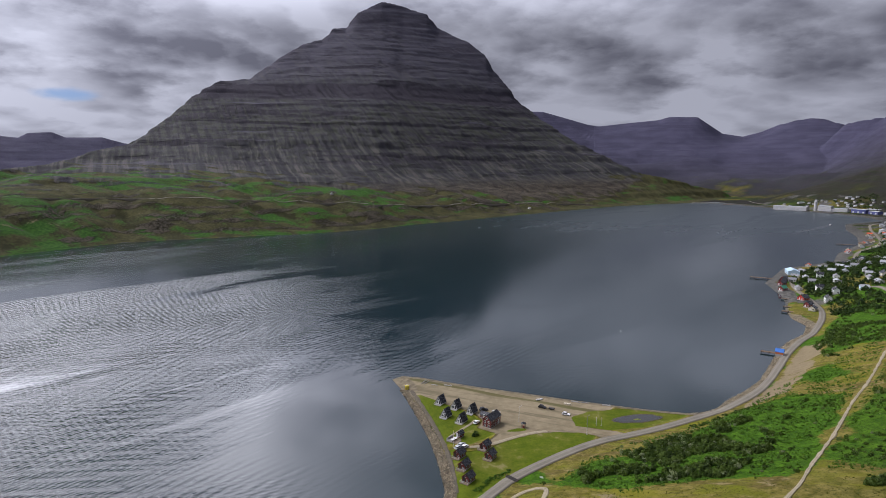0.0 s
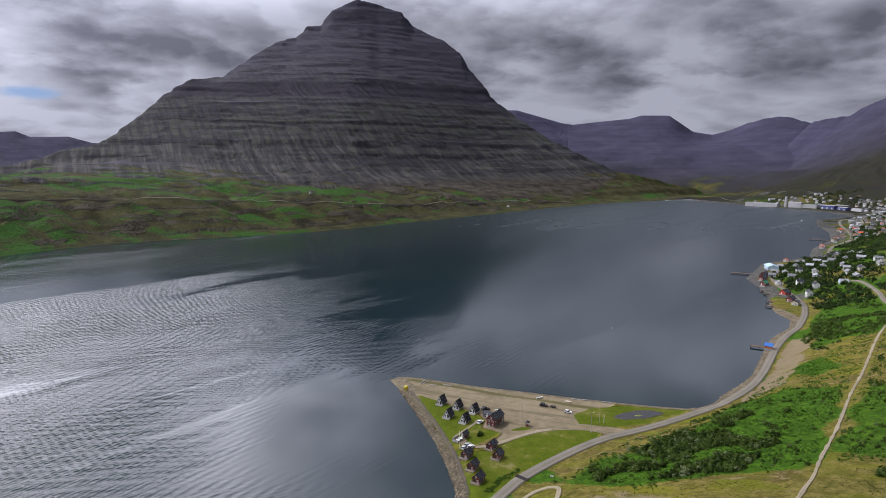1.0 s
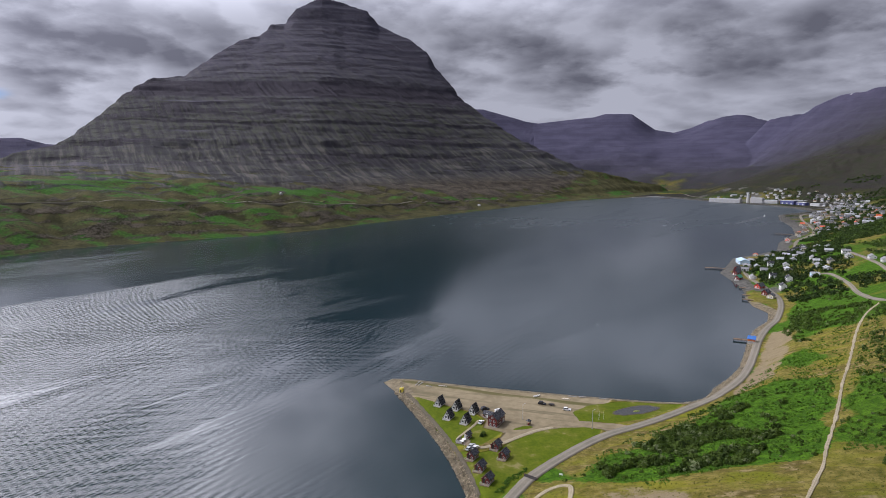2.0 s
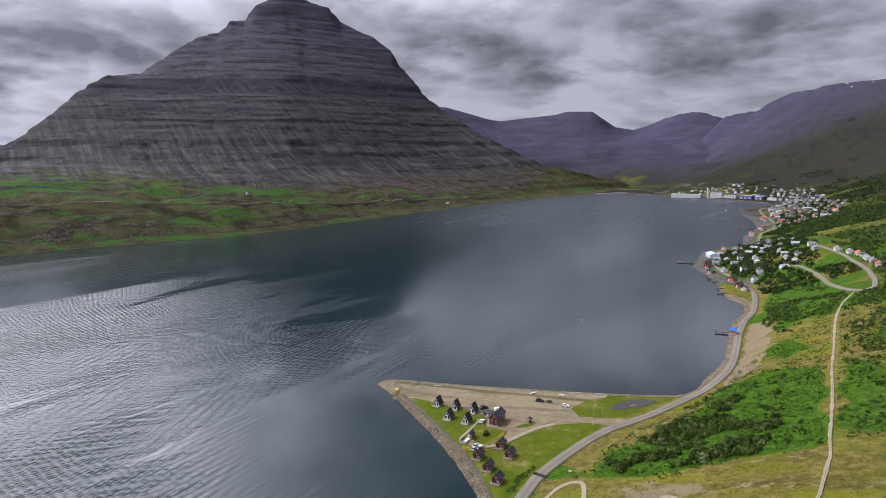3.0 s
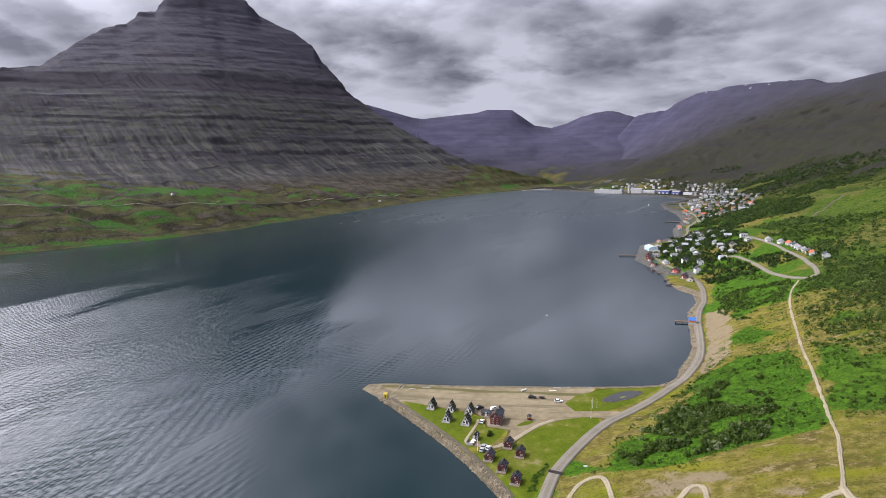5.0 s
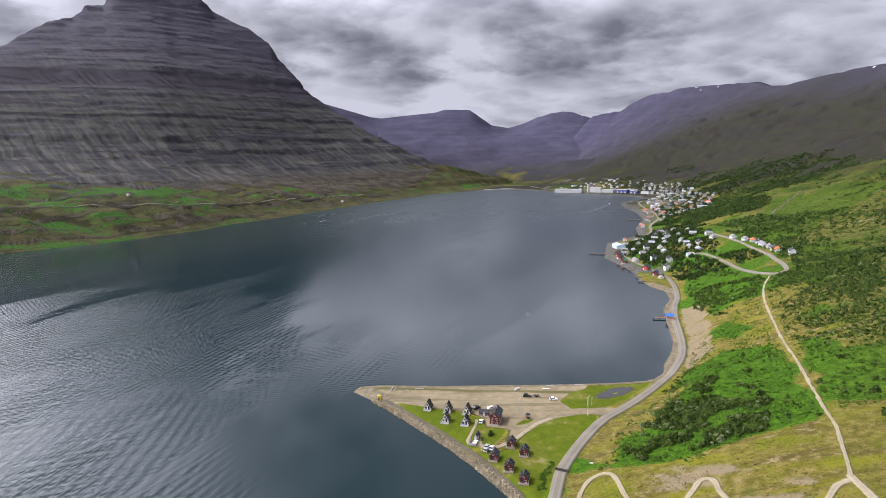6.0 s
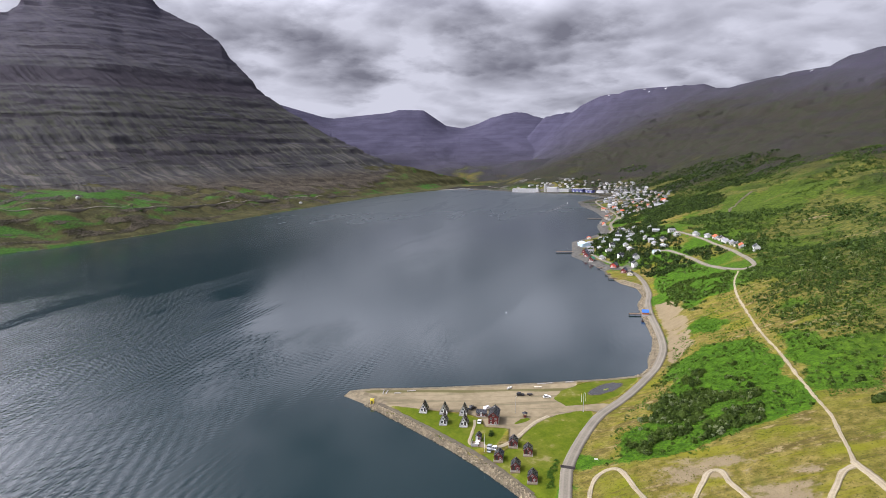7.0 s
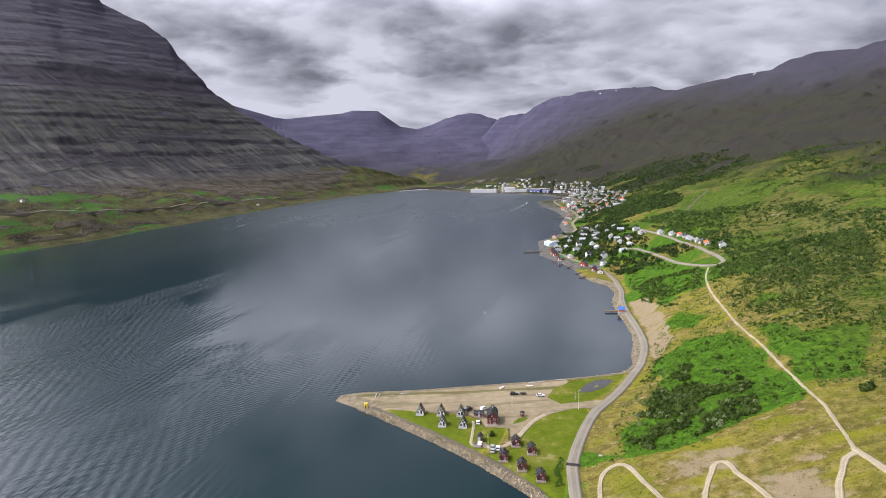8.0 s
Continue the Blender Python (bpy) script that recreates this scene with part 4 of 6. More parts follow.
def strip(name, line, width, mat, label, category="road", lift=0.18, ragged=0.12, step=2.5, level=True, even=0):
    run = rounded(line, step)
    dirs = [(run[min(k + 1, len(run) - 1)] - run[max(k - 1, 0)]).normalized() for k in range(len(run))]
    offs = (-1.0, -0.93, -0.5, 0.0, 0.5, 0.93, 1.0)
    p = np.array([[(c.x + d.y * o * width / 2, c.y - d.x * o * width / 2) for o in offs] for c, d in zip(run, dirs)])
    wob = (fbm(p[..., 0] / 3, p[..., 1] / 3, 3, 2) - 0.5) * 2 * ragged * width
    for k, (c, d) in enumerate(zip(run, dirs)):
        for j in (0, 1, 5, 6):
            s = 1 if offs[j] > 0 else -1
            p[k, j] += np.array([d.y, -d.x]) * s * wob[k, j]
    z = land(p[..., 0], p[..., 1])[0]
    if level:
        z[:, 1:6] = 0.65 * z[:, 3:4] + 0.35 * z[:, 1:6]
        z[:, 1:6] = np.maximum(z[:, 1:6], land(p[:, 1:6, 0], p[:, 1:6, 1])[0] - 0.05)
    if even:
        mean = np.convolve(np.pad(z[:, 3], even, mode="edge"), np.ones(2 * even + 1) / (2 * even + 1), "valid")
        z[:, 1:6] = np.maximum(z[:, 1:6], mean[:, None])
    z = z + lift
    z[:, 0] -= lift + 0.5
    z[:, 6] -= lift + 0.5
    me, used = grid_mesh(name, p[..., 0], p[..., 1], z, np.ones(z.shape, bool), mat)
    att = me.attributes.new("across", "FLOAT", "POINT")
    att.data.foreach_set("value", np.tile(np.array(offs, np.float32), len(run))[used])
    return tagged(new(name, me), label, category, kind="structure")


PATH_UP = [(63, 169.5), (72, 177), (87, 190), (97.5, 199.5), (110, 213), (127, 230), (152, 256), (174, 279.5), (209, 315), (246, 353), (272, 377), (290, 390), (304, 398)]
LOOP_STREET = [(399, 583), (408, 571), (393, 534), (372, 500), (352, 472), (330, 437), (313, 409), (308, 396), (313, 391), (322, 398), (350, 426), (394, 477), (420, 512), (440, 545), (455, 578), (470, 617)]
strip("road", ROAD, 5.6, ROAD_STUFF, "grey gravel coast road curving along the shore", ragged=0.03)
strip("road_town", TOWN_ROAD, 5.6, ROAD_STUFF, "grey coast road through the town", ragged=0.02, step=8)
strip("road_spit", [(34, 300), (24, 297.5), (14, 292.5), (5, 287.5), (-4, 285), (-8, 286), (-10.5, 288.5), (-11, 292)], 2.6, TRACK_STUFF, "pale gravel drive between the cabins", ragged=0.1, lift=0.12)
strip("path_bank", [(-14.6, 246), (-14.9, 262), (-17.0, 285), (-20.6, 305), (-26.1, 330), (-31.4, 352), (-34.4, 361)], 2.2, EARTH, "dark trodden earth path behind the rock bank", "path", ragged=0.2, lift=0.1, step=1.5)
strip("path_cabins", [(-0.5, 315), (-3, 311), (-6, 307), (-10, 302), (-14.5, 296.5), (-15.5, 293)], 1.5, TRACK_STUFF, "pale trodden path from the lot to the bath house", "path", ragged=0.2, lift=0.08, step=1.0)
strip("road_loop", LOOP_STREET, 3.6, ROAD_STUFF, "grey street looping round a grassy bank", ragged=0.03, lift=0.5)
strip("path_hill", PATH_UP, 1.45, TRACK_STUFF, "pale gravel footpath straight up the hillside", "path", ragged=0.45, lift=0.3)
strip("path_fork", [(63.5, 170), (60, 171), (56, 170.5), (51, 168.5), (44, 166), (36, 162), (20, 152)], 2.4, TRACK_STUFF, "pale gravel track bending downhill", "path", ragged=0.24, lift=0.35)
strip("path_fork_upper", [(66, 172), (62, 166), (57, 158), (48, 145), (36, 130)], 2.4, TRACK_STUFF, "pale gravel track bending along the hill", "path", ragged=0.24, lift=0.35)
strip("track_bend", [(10, 190), (19, 198), (31, 204), (36, 206.5), (39.3, 205.8), (39.3, 202.5), (35.5, 197), (32, 189), (26, 178), (16, 166)], 2.0, TRACK_STUFF, "pale gravel hairpin track on the heath", "path", ragged=0.24, lift=0.3)
strip("track_hairpin", [(-10, 221), (-1, 229), (8, 237.2), (14, 239.6), (18.5, 238.8), (20, 236), (18.8, 231.5), (14, 221), (9, 209), (3, 196)], 2.0, TRACK_STUFF, "pale gravel hairpin track beside the road", "path", ragged=0.24, lift=0.3)
strip("path_scar", [(622, 655), (640, 668), (665, 682), (690, 695), (717, 706), (746, 712)], 3.6, EARTH, "brown scar worn along the crest of the hill", "path", ragged=0.6, lift=0.4, step=5)
strip("road_far_shore", [(-860, 1010), (-720, 1075), (-600, 1190), (-408, 1262), (-300, 1300), (-195, 1350), (-60, 1450), (60, 1560), (180, 1670), (330, 1790), (520, 1930)], 2.6, ROAD_STUFF, "thin grey road along the far slope", ragged=0.0, lift=0.35, step=12, even=12)

# ---- houses ----
def window(parent, face, u, z, w, h, d, mat=None):
    """A framed window on a wall: face is +x, -x, +y or -y, d the wall's distance from the middle."""
    def at(a0, a1, z0, z1, e0, e1):
        lo, hi = (d + e0, d + e1) if face[0] == "+" else (-d - e1, -d - e0)
        return (lo, a0, z0, hi, a1, z1) if face[1] == "x" else (a0, lo, z0, a1, hi, z1)
    f = 0.08
    frame_ = part("window", boxes(at(u - w / 2 - f, u + w / 2 + f, z - f, z, 0.0, 0.06), at(u - w / 2 - f, u + w / 2 + f, z + h, z + h + f, 0.0, 0.06),
                                  at(u - w / 2 - f, u - w / 2, z, z + h, 0.0, 0.06), at(u + w / 2, u + w / 2 + f, z, z + h, 0.0, 0.06),
                                  at(u - 0.03, u + 0.03, z, z + h, 0.02, 0.05)), mat or WHITE, parent)
    part("pane", boxes(at(u - w / 2, u + w / 2, z, z + h, 0.005, 0.025)), GLASS, frame_)


def house(name, label, w, l, eave, ridge, wall, roof, windows=(), door=None, plinth=0.4, over=0.35, chimney=False, trim=None, category="house", group=""):
    """A gabled house along y with its front at -y."""
    ob = thing(name, label, category, group)
    a, b = w / 2, l / 2
    part("wall", prism([(-a, 0), (a, 0), (a, eave), (0, ridge), (-a, eave)], -b, b), wall, ob)
    part("plinth", boxes((-a - 0.06, -b - 0.06, -1.6, a + 0.06, b + 0.06, plinth)), CONCRETE, ob)
    rise, th = (ridge - eave) / a, 0.16
    for s in (1, -1):
        ex, ez = (a + over) * s, eave - over * rise
        part("roof", prism([(0, ridge + 0.03), (ex, ez + 0.03), (ex, ez + 0.03 + th), (0, ridge + 0.03 + th * 1.3)], -b - over, b + over), roof, ob)
    part("ridge_cap", prism([(-0.18, ridge + 0.1), (0.18, ridge + 0.1), (0, ridge + 0.34)], -b - over - 0.02, b + over + 0.02), roof, ob)
    if trim:
        for y in (-b - over - 0.06, b + over + 0.01):
            for s in (1, -1):
                ex, ez = (a + over) * s, eave - over * rise
                part("barge_board", prism([(0, ridge - 0.12), (ex, ez - 0.14), (ex, ez + 0.2), (0, ridge + 0.26)], y, y + 0.05), trim, ob)
    for face, u, z, ww, hh in windows:
        window(ob, face, u, z, ww, hh, a if face[1] == "x" else b)
    if door:
        face, u, mat = door
        d = b if face[1] == "y" else a
        s = -1 if face[0] == "-" else 1
        lo, hi = sorted((s * d, s * (d + 0.05)))
        part("door", boxes((u - 0.5, lo, plinth, u + 0.5, hi, plinth + 2.05) if face[1] == "y" else (lo, u - 0.5, plinth, hi, u + 0.5, plinth + 2.05)), mat, ob)
    if chimney:
        part("chimney", boxes((-0.35, b * 0.2 - 0.35, ridge - 0.5, 0.35, b * 0.2 + 0.35, ridge + 0.9)), CONCRETE, ob)
    return ob


def set_down(ob, x, y, turn, sink=0.0, z=None):
    ob.matrix_basis = pose(x, y, (height(x, y) if z is None else z) - sink, 0, 0, turn)
    return ob


AXIS = -38.0
# five red cabins
red_cabin = house("cabin", "dark red wooden cabin with steep black roof on the lawn", 3.5, 4.6, 2.3, 3.85, DARK_RED, BLACK_ROOF,
                  [("-y", 0, 2.5, 0.6, 0.6), ("-y", 0.8, 0.75, 0.7, 0.85), ("+x", -1.0, 0.8, 0.7, 0.8), ("+x", 1.0, 0.8, 0.7, 0.8), ("-x", 0.5, 0.8, 0.7, 0.8), ("+y", 0, 2.4, 0.6, 0.6)],
                  ("-y", -0.7, TAR), trim=DARK_RED, category="cabin", group="red cabins on the spit")


def terrace(parent, w, y0, y1, mat, label):
    porch = part("deck", boxes((-w, y0, -0.9, w, y1, 0.26)), mat, parent, label)
    for x in (-w + 0.05, w - 0.05):
        for y in (y0 + 0.05, y1 - 0.05):
            part("rail_post", boxes((x - 0.05, y - 0.05, 0.26, x + 0.05, y + 0.05, 1.15)), GREY_WOOD, porch)
        part("rail", boxes((x - 0.04, y0 + 0.1, 1.04, x + 0.04, y1 - 0.1, 1.14)), GREY_WOOD, porch)
    part("rail", boxes((-w + 0.1, y0 + 0.01, 1.04, 0.3, y0 + 0.09, 1.14)), GREY_WOOD, porch)
    part("rail", boxes((-w + 0.1, y0 + 0.02, 0.6, 0.3, y0 + 0.08, 0.7)), GREY_WOOD, porch)


terrace(red_cabin, 2.0, -3.8, -2.38, DECK, "pale wooden terrace")
RED_PLACES = [(1.4, 283.4), (2.7, 273.8), (-11.2, 276.0), (-9.8, 265.2), (-8.9, 254.2)]
set_down(red_cabin, *RED_PLACES[0], AXIS)
for k, (x, y) in enumerate(RED_PLACES[1:]):
    copy_thing(red_cabin, pose(x, y, height(x, y), 0, 0, AXIS + (2, -2, 1, 0)[k]))
# five grey cabins
grey_cabin = house("cabin", "grey wooden cabin with steep black roof near the rocks", 3.5, 4.4, 1.4, 4.7, PALE_GREY, BLACK_ROOF,
                   [("-y", -0.75, 0.7, 1.0, 1.0), ("-y", 0, 2.5, 0.8, 0.9), ("+y", 0, 2.4, 0.7, 0.8), ("+x", 0, 0.5, 0.7, 0.6)],
                   ("-y", 0.75, TAR), trim=GREY_WOOD, category="cabin", group="grey cabins on the spit")
terrace(grey_cabin, 2.0, -3.8, -2.22, GREY_WOOD, "grey wooden terrace")
GREY_PLACES = [(-17.3, 338.6), (-9.1, 331.6), (-1.1, 325.1), (-15.1, 320.6), (-7.4, 313.6)]
set_down(grey_cabin, *GREY_PLACES[0], AXIS)
for k, (x, y) in enumerate(GREY_PLACES[1:]):
    copy_thing(grey_cabin, pose(x, y, height(x, y), 0, 0, AXIS + (1, -1, 2, 0)[k]))
# the tall red house and its annex
rows = [("-y", u, z, 0.85, 1.0) for u in (-1.1, 1.1) for z in (0.7, 2.6)] + [("-y", 0, 4.4, 0.8, 0.9)]
rows += [("+x", u, z, 0.85, 1.0) for u in (-3.8, -1.9, 0, 1.9, 3.8) for z in (0.7, 2.6)] + [("-x", u, z, 0.85, 1.0) for u in (-3.8, -1.9, 1.9) for z in (0.7, 2.6)]
tall = house("house", "tall dark red two-storey wooden guesthouse with black roof", 4.8, 9.6, 4.2, 6.3, DARK_RED, BLACK_ROOF, rows, ("+x", 2.85, WHITE), chimney=True, trim=DARK_RED)
set_down(tall, 7.4, 309.4, AXIS)
annex = house("annex", "low dark annex with black roof beside the guesthouse", 3.6, 4.8, 2.0, 2.9, DARK_RED, BLACK_ROOF, [("-x", -1.5, 0.9, 0.9, 1.0), ("-x", 1.5, 0.9, 0.9, 1.0), ("-y", 0, 0.9, 1.2, 1.1)], ("-x", 0, WHITE), category="outbuilding")
set_down(annex, 5.4, 318.2, AXIS + 90)
tubs = house("bath_house", "small dark red bath house with black roof", 2.3, 3.4, 2.0, 3.1, DARK_RED, BLACK_ROOF, [("-y", 0.5, 1.0, 0.8, 0.9), ("+x", 0, 1.0, 0.8, 0.9)], ("-y", -0.6, WHITE), category="outbuilding")
set_down(tubs, -9.6, 296.2, AXIS)
platform = thing("terrace", "pale wooden bathing terrace on the lawn", "terrace")
part("floor", boxes((-2.8, -2.6, -0.5, 2.8, 2.4, 0.3)), DECK, platform)
part("screen", boxes((-2.8, -2.6, 0.3, -2.7, 2.4, 1.5), (-2.8, -2.6, 0.3, 0.5, -2.5, 1.5)), GREY_WOOD, platform)
set_down(platform, -12.6, 292.0, AXIS)
tub = thing("hot_tub", "round white hot tub on the wooden terrace", "hot tub")
part("shell", tube(bmesh.new(), (0, 0, 0), (0, 0, 0.85), 0.95, 1.05, 16), TIMBER, tub)
part("cover", tube(bmesh.new(), (0, 0, 0.86), (0, 0, 0.98), 1.08, 1.02, 16), WHITE, tub)
set_down(tub, -12.2, 292.6, 0, z=height(-12.6, 292.0) + 0.31)
tub2 = copy_thing(tub, pose(-13.6, 290.9, height(-12.6, 292.0) + 0.31))

# round shelter on the lot
hut = thing("shelter", "small open timber shelter with dark conical roof", "shelter")
for k in range(8):
    a = k * math.pi / 4
    part("post", tube(bmesh.new(), (1.0 * math.cos(a), 1.0 * math.sin(a), -0.3), (1.0 * math.cos(a), 1.0 * math.sin(a), 2.3), 0.09, 0.09, 6), TIMBER, hut)
part("roof", tube(bmesh.new(), (0, 0, 2.2), (0, 0, 3.0), 1.5, 0.1, 8), BLACK_ROOF, hut)
part("bench", tube(bmesh.new(), (0, 0, 0), (0, 0, 0.85), 0.6, 0.6, 8), RED, hut)
set_down(hut, 23.0, 305.2, 10)

# yellow beacon at the tip
beacon = thing("beacon", "yellow harbour beacon hut at the tip of the spit", "beacon")
part("tower", prism([(-0.9, -0.6), (0.9, -0.6), (0.84, 2.6), (-0.84, 2.6)], -0.86, 0.86), YELLOW, beacon)
part("cornice", boxes((-1.0, -1.0, 2.6, 1.0, 1.0, 2.76)), YELLOW, beacon)
part("lantern", tube(bmesh.new(), (0, 0, 2.76), (0, 0, 3.3), 0.28, 0.24, 10), STEEL, beacon)
part("door", boxes((-0.4, -0.91, 0.0, 0.4, -0.865, 1.8)), TAR, beacon)
set_down(beacon, -36.4, 364.0, AXIS)


# ---- vehicles ----
def car(name, label, paint, l=4.4, w=1.8, h=1.5, van=False):
    ob = thing(name, label, "car" if not van else "camper van")
    b = l / 2
    if van:
        prof = [(-b, 0.35), (b, 0.35), (b, 1.1), (b - 0.35, 1.3), (b - 1.0, h), (-b, h)]
    else:
        prof = [(-b, 0.32), (b, 0.32), (b, 0.72), (b - 0.95, 0.92), (-b + 0.1, 0.95), (-b, 0.7)]
    body = part("body", prism(prof, -w / 2, w / 2), paint, ob)
    if van:
        part("windscreen", prism([(b - 0.33, 1.32), (b - 0.98, h - 0.02), (b - 0.94, h - 0.02), (b - 0.29, 1.34)], -w / 2 + 0.12, w / 2 - 0.12), GLASS, ob)
        for s in (-1, 1):
            part("side_window", boxes((-b * 0.5, s * w / 2 - 0.01, 1.3, b * 0.3, s * w / 2 + 0.01, 1.9)), GLASS, ob)
    else:
        part("cabin", prism([(b - 1.35, 0.9), (b - 1.95, h), (-b + 0.75, h), (-b + 0.2, 0.93)], -w / 2 + 0.1, w / 2 - 0.1), GLASS, ob)
        part("roof", prism([(b - 1.9, h - 0.02), (b - 2.0, h + 0.04), (-b + 0.8, h + 0.04), (-b + 0.7, h - 0.02)], -w / 2 + 0.08, w / 2 - 0.08), paint, ob)
    for x in (-b + 0.8, b - 0.85):
        for s in (-1, 1):
            part("wheel", tube(bmesh.new(), (x, s * (w / 2 - 0.2), 0.33), (x, s * (w / 2 + 0.02), 0.33), 0.33, 0.33, 12), RUBBER, ob)
    return ob


set_down(car("car", "black car parked on the gravel lot", CAR_BLACK, 4.4, 1.85, 1.65), 37.6, 330.2, -30, -0.03)
trailer = thing("trailer", "low black trailer on the gravel beside the car", "trailer")
part("bed", boxes((-1.5, -0.85, 0.5, 1.5, 0.85, 0.95)), TAR, trailer)
part("drawbar", boxes((1.5, -0.06, 0.5, 2.6, 0.06, 0.6)), TAR, trailer)
for s in (-1, 1):
    part("wheel", tube(bmesh.new(), (0, s * 0.88, 0.33), (0, s * 1.05, 0.33), 0.33, 0.33, 10), RUBBER, trailer)
set_down(trailer, 42.2, 328.0, 150, -0.03)
set_down(car("car", "white car parked on the gravel lot", CAR_WHITE, 4.3, 1.8, 1.5), 48.2, 320.2, -25, -0.03)
set_down(car("car", "silver car parked beside the cabins", CAR_SILVER, 4.4, 1.8, 1.5), -9.5, 286.6, 48, -0.08)
set_down(car("car", "white car parked beside the cabins", CAR_WHITE, 4.3, 1.8, 1.5), -8.2, 284.4, 50, -0.08)
set_down(car("car", "pale silver car parked between the cabins", CAR_SILVER, 4.4, 1.8, 1.5), -11.2, 283.9, 46, -0.08)
set_down(car("jeep", "black off-road car parked behind the cabins", CAR_BLACK, 4.6, 1.95, 1.9), 5.2, 327.2, 20, -0.03)
set_down(car("car", "white car beside the guesthouse", CAR_WHITE, 4.2, 1.8, 1.5), 0.0, 311.4, 55, -0.03)
set_down(car("camper", "white camper van behind the annex", CAR_WHITE, 3.8, 1.7, 1.8, True), 11.6, 322.8, 10, -0.03)

# ---- poles, boards, driftwood ----
def pole(name, label, category, x, y, h, r, top=None):
    ob = thing(name, label, category)
    part("shaft", tube(bmesh.new(), (0, 0, -0.4), (0, 0, h), r, r * 0.6), STEEL if top else WHITE, ob)
    part("foot", tube(bmesh.new(), (0, 0, -0.4), (0, 0, 0.25), r * 2.4, r * 2.2), CONCRETE, ob)
    if top == "lamp":
        part("arm", tube(bmesh.new(), (0, 0, h - 0.05), (1.3, 0, h + 0.25), 0.05, 0.04, 6), STEEL, ob)
        part("lamp_head", boxes((1.1, -0.14, h + 0.18, 1.75, 0.14, h + 0.32)), STEEL, ob)
    else:
        part("finial", tube(bmesh.new(), (0, 0, h), (0, 0, h + 0.2), 0.12, 0.06, 8), YELLOW, ob)
    return set_down(ob, x, y, 30)


pole("street_lamp", "tall grey street lamp at the turn-off", "street lamp", 52.6, 295.6, 9.5, 0.13, "lamp")
pole("street_lamp", "tall grey street lamp on the gravel lot", "street lamp", 21.8, 312.0, 8.0, 0.11, "lamp")
pole("flagpole", "white flagpole on the lawn by the pond", "flagpole", 62.8, 306.0, 4.6, 0.09)
pole("flagpole", "white flagpole on the lawn by the pond", "flagpole", 60.4, 306.3, 4.6, 0.09)
pole("flagpole", "white flagpole beside the bathing terrace", "flagpole", -13.6, 284.4, 8.5, 0.1)
board = thing("sign_board", "white notice board lying low in the grass", "sign")
part("panel", boxes((-0.8, -0.05, 0.7, 0.8, 0.05, 1.4)), WHITE, board)
for s in (-0.6, 0.6):
    part("post", boxes((s - 0.06, 0.051, -0.5, s + 0.06, 0.15, 1.5)), TIMBER, board)
set_down(board, 21.0, 250.0, -35)
grid = thing("cattle_grid", "dark steel cattle grid across the road", "cattle grid")
part("pit", boxes((-2.9, -1.1, 0.0, 2.9, 1.1, 0.05)), TAR, grid)
for k in range(9):
    part("bar", boxes((-2.9, -1.0 + k * 0.25, 0.05, 2.9, -0.9 + k * 0.25, 0.14)), TAR, grid)
for s in (-1, 1):
    part("gate_post", boxes((s * 3.1 - 0.08, -0.3, -0.6, s * 3.1 + 0.08, 0.3, 0.7)), TIMBER, grid)
set_down(grid, 9.5, 254.6, -48, -0.21)


def log(x, y, turn, l, r):
    ob = thing("driftwood_log", "bleached driftwood log on the beach", "driftwood", "driftwood on the beach")
    bm = bmesh.new()
    tube(bm, (-l / 2, 0, r * 0.7), (0, 0.15, r * 0.8), r, r * 0.9, 7)
    tube(bm, (-0.01, 0.15, r * 0.8), (l / 2, -0.05, r * 0.7), r * 0.9, r * 0.6, 7)
    part("trunk", bm, GREY_WOOD, ob)
    part("stub", tube(bmesh.new(), (l * 0.2, 0, r), (l * 0.3, 0.3, r * 3), r * 0.4, r * 0.2, 6), GREY_WOOD, ob)
    set_down(ob, x, y, turn)


for x, y, turn, l in ((-26.2, 372.5, 60, 6.5), (-24.5, 371.5, 52, 5), (-20, 367, -25, 4), (-12, 366, -20, 5), (58, 338.5, -25, 5), (63, 337, -20, 4), (74, 333, -22, 5)):
    log(x, y, turn, l, 0.28)


def rowing_boat(x, y, turn, paint, label):
    ob = thing("rowing_boat", label, "boat")
    bm = bmesh.new()
    stations = ((-2.0, 0.55, 0.6), (-1.0, 0.8, 0.55), (0.3, 0.85, 0.55), (1.4, 0.55, 0.62), (2.3, 0.05, 0.8))
    rings = [[bm.verts.new(c) for c in ((x0, -hw, top), (x0, -hw * 0.6, 0.08), (x0, 0, 0.0), (x0, hw * 0.6, 0.08), (x0, hw, top), (x0, hw * 0.85, top), (x0, 0, 0.14), (x0, -hw * 0.85, top))] for x0, hw, top in stations]
    for p, q in zip(rings, rings[1:]):
        for k in range(8):
            bm.faces.new((p[k], q[k], q[k - 1], p[k - 1]))
    bm.faces.new(rings[0])
    part("hull", bm, paint, ob)
    part("thwart", boxes((-0.9, -0.65, 0.38, -0.6, 0.65, 0.43), (0.3, -0.65, 0.38, 0.6, 0.65, 0.43)), TIMBER, ob)
    set_down(ob, x, y, turn)


rowing_boat(38.2, 342.0, 20, WHITE, "small white rowing boat drawn up on the beach")
rowing_boat(52.6, 335.0, -30, CREAM, "pale wooden rowing boat drawn up on the beach")

# ---- pond ----
POND, wt = material("pond_water")
finish(wt, (0.035, 0.036, 0.034), 0.2, wt.bump(wt.noise(wt.n("ShaderNodeNewGeometry").outputs["Position"], 1.5, 3), 0.15, 0.1), IOR=1.333)


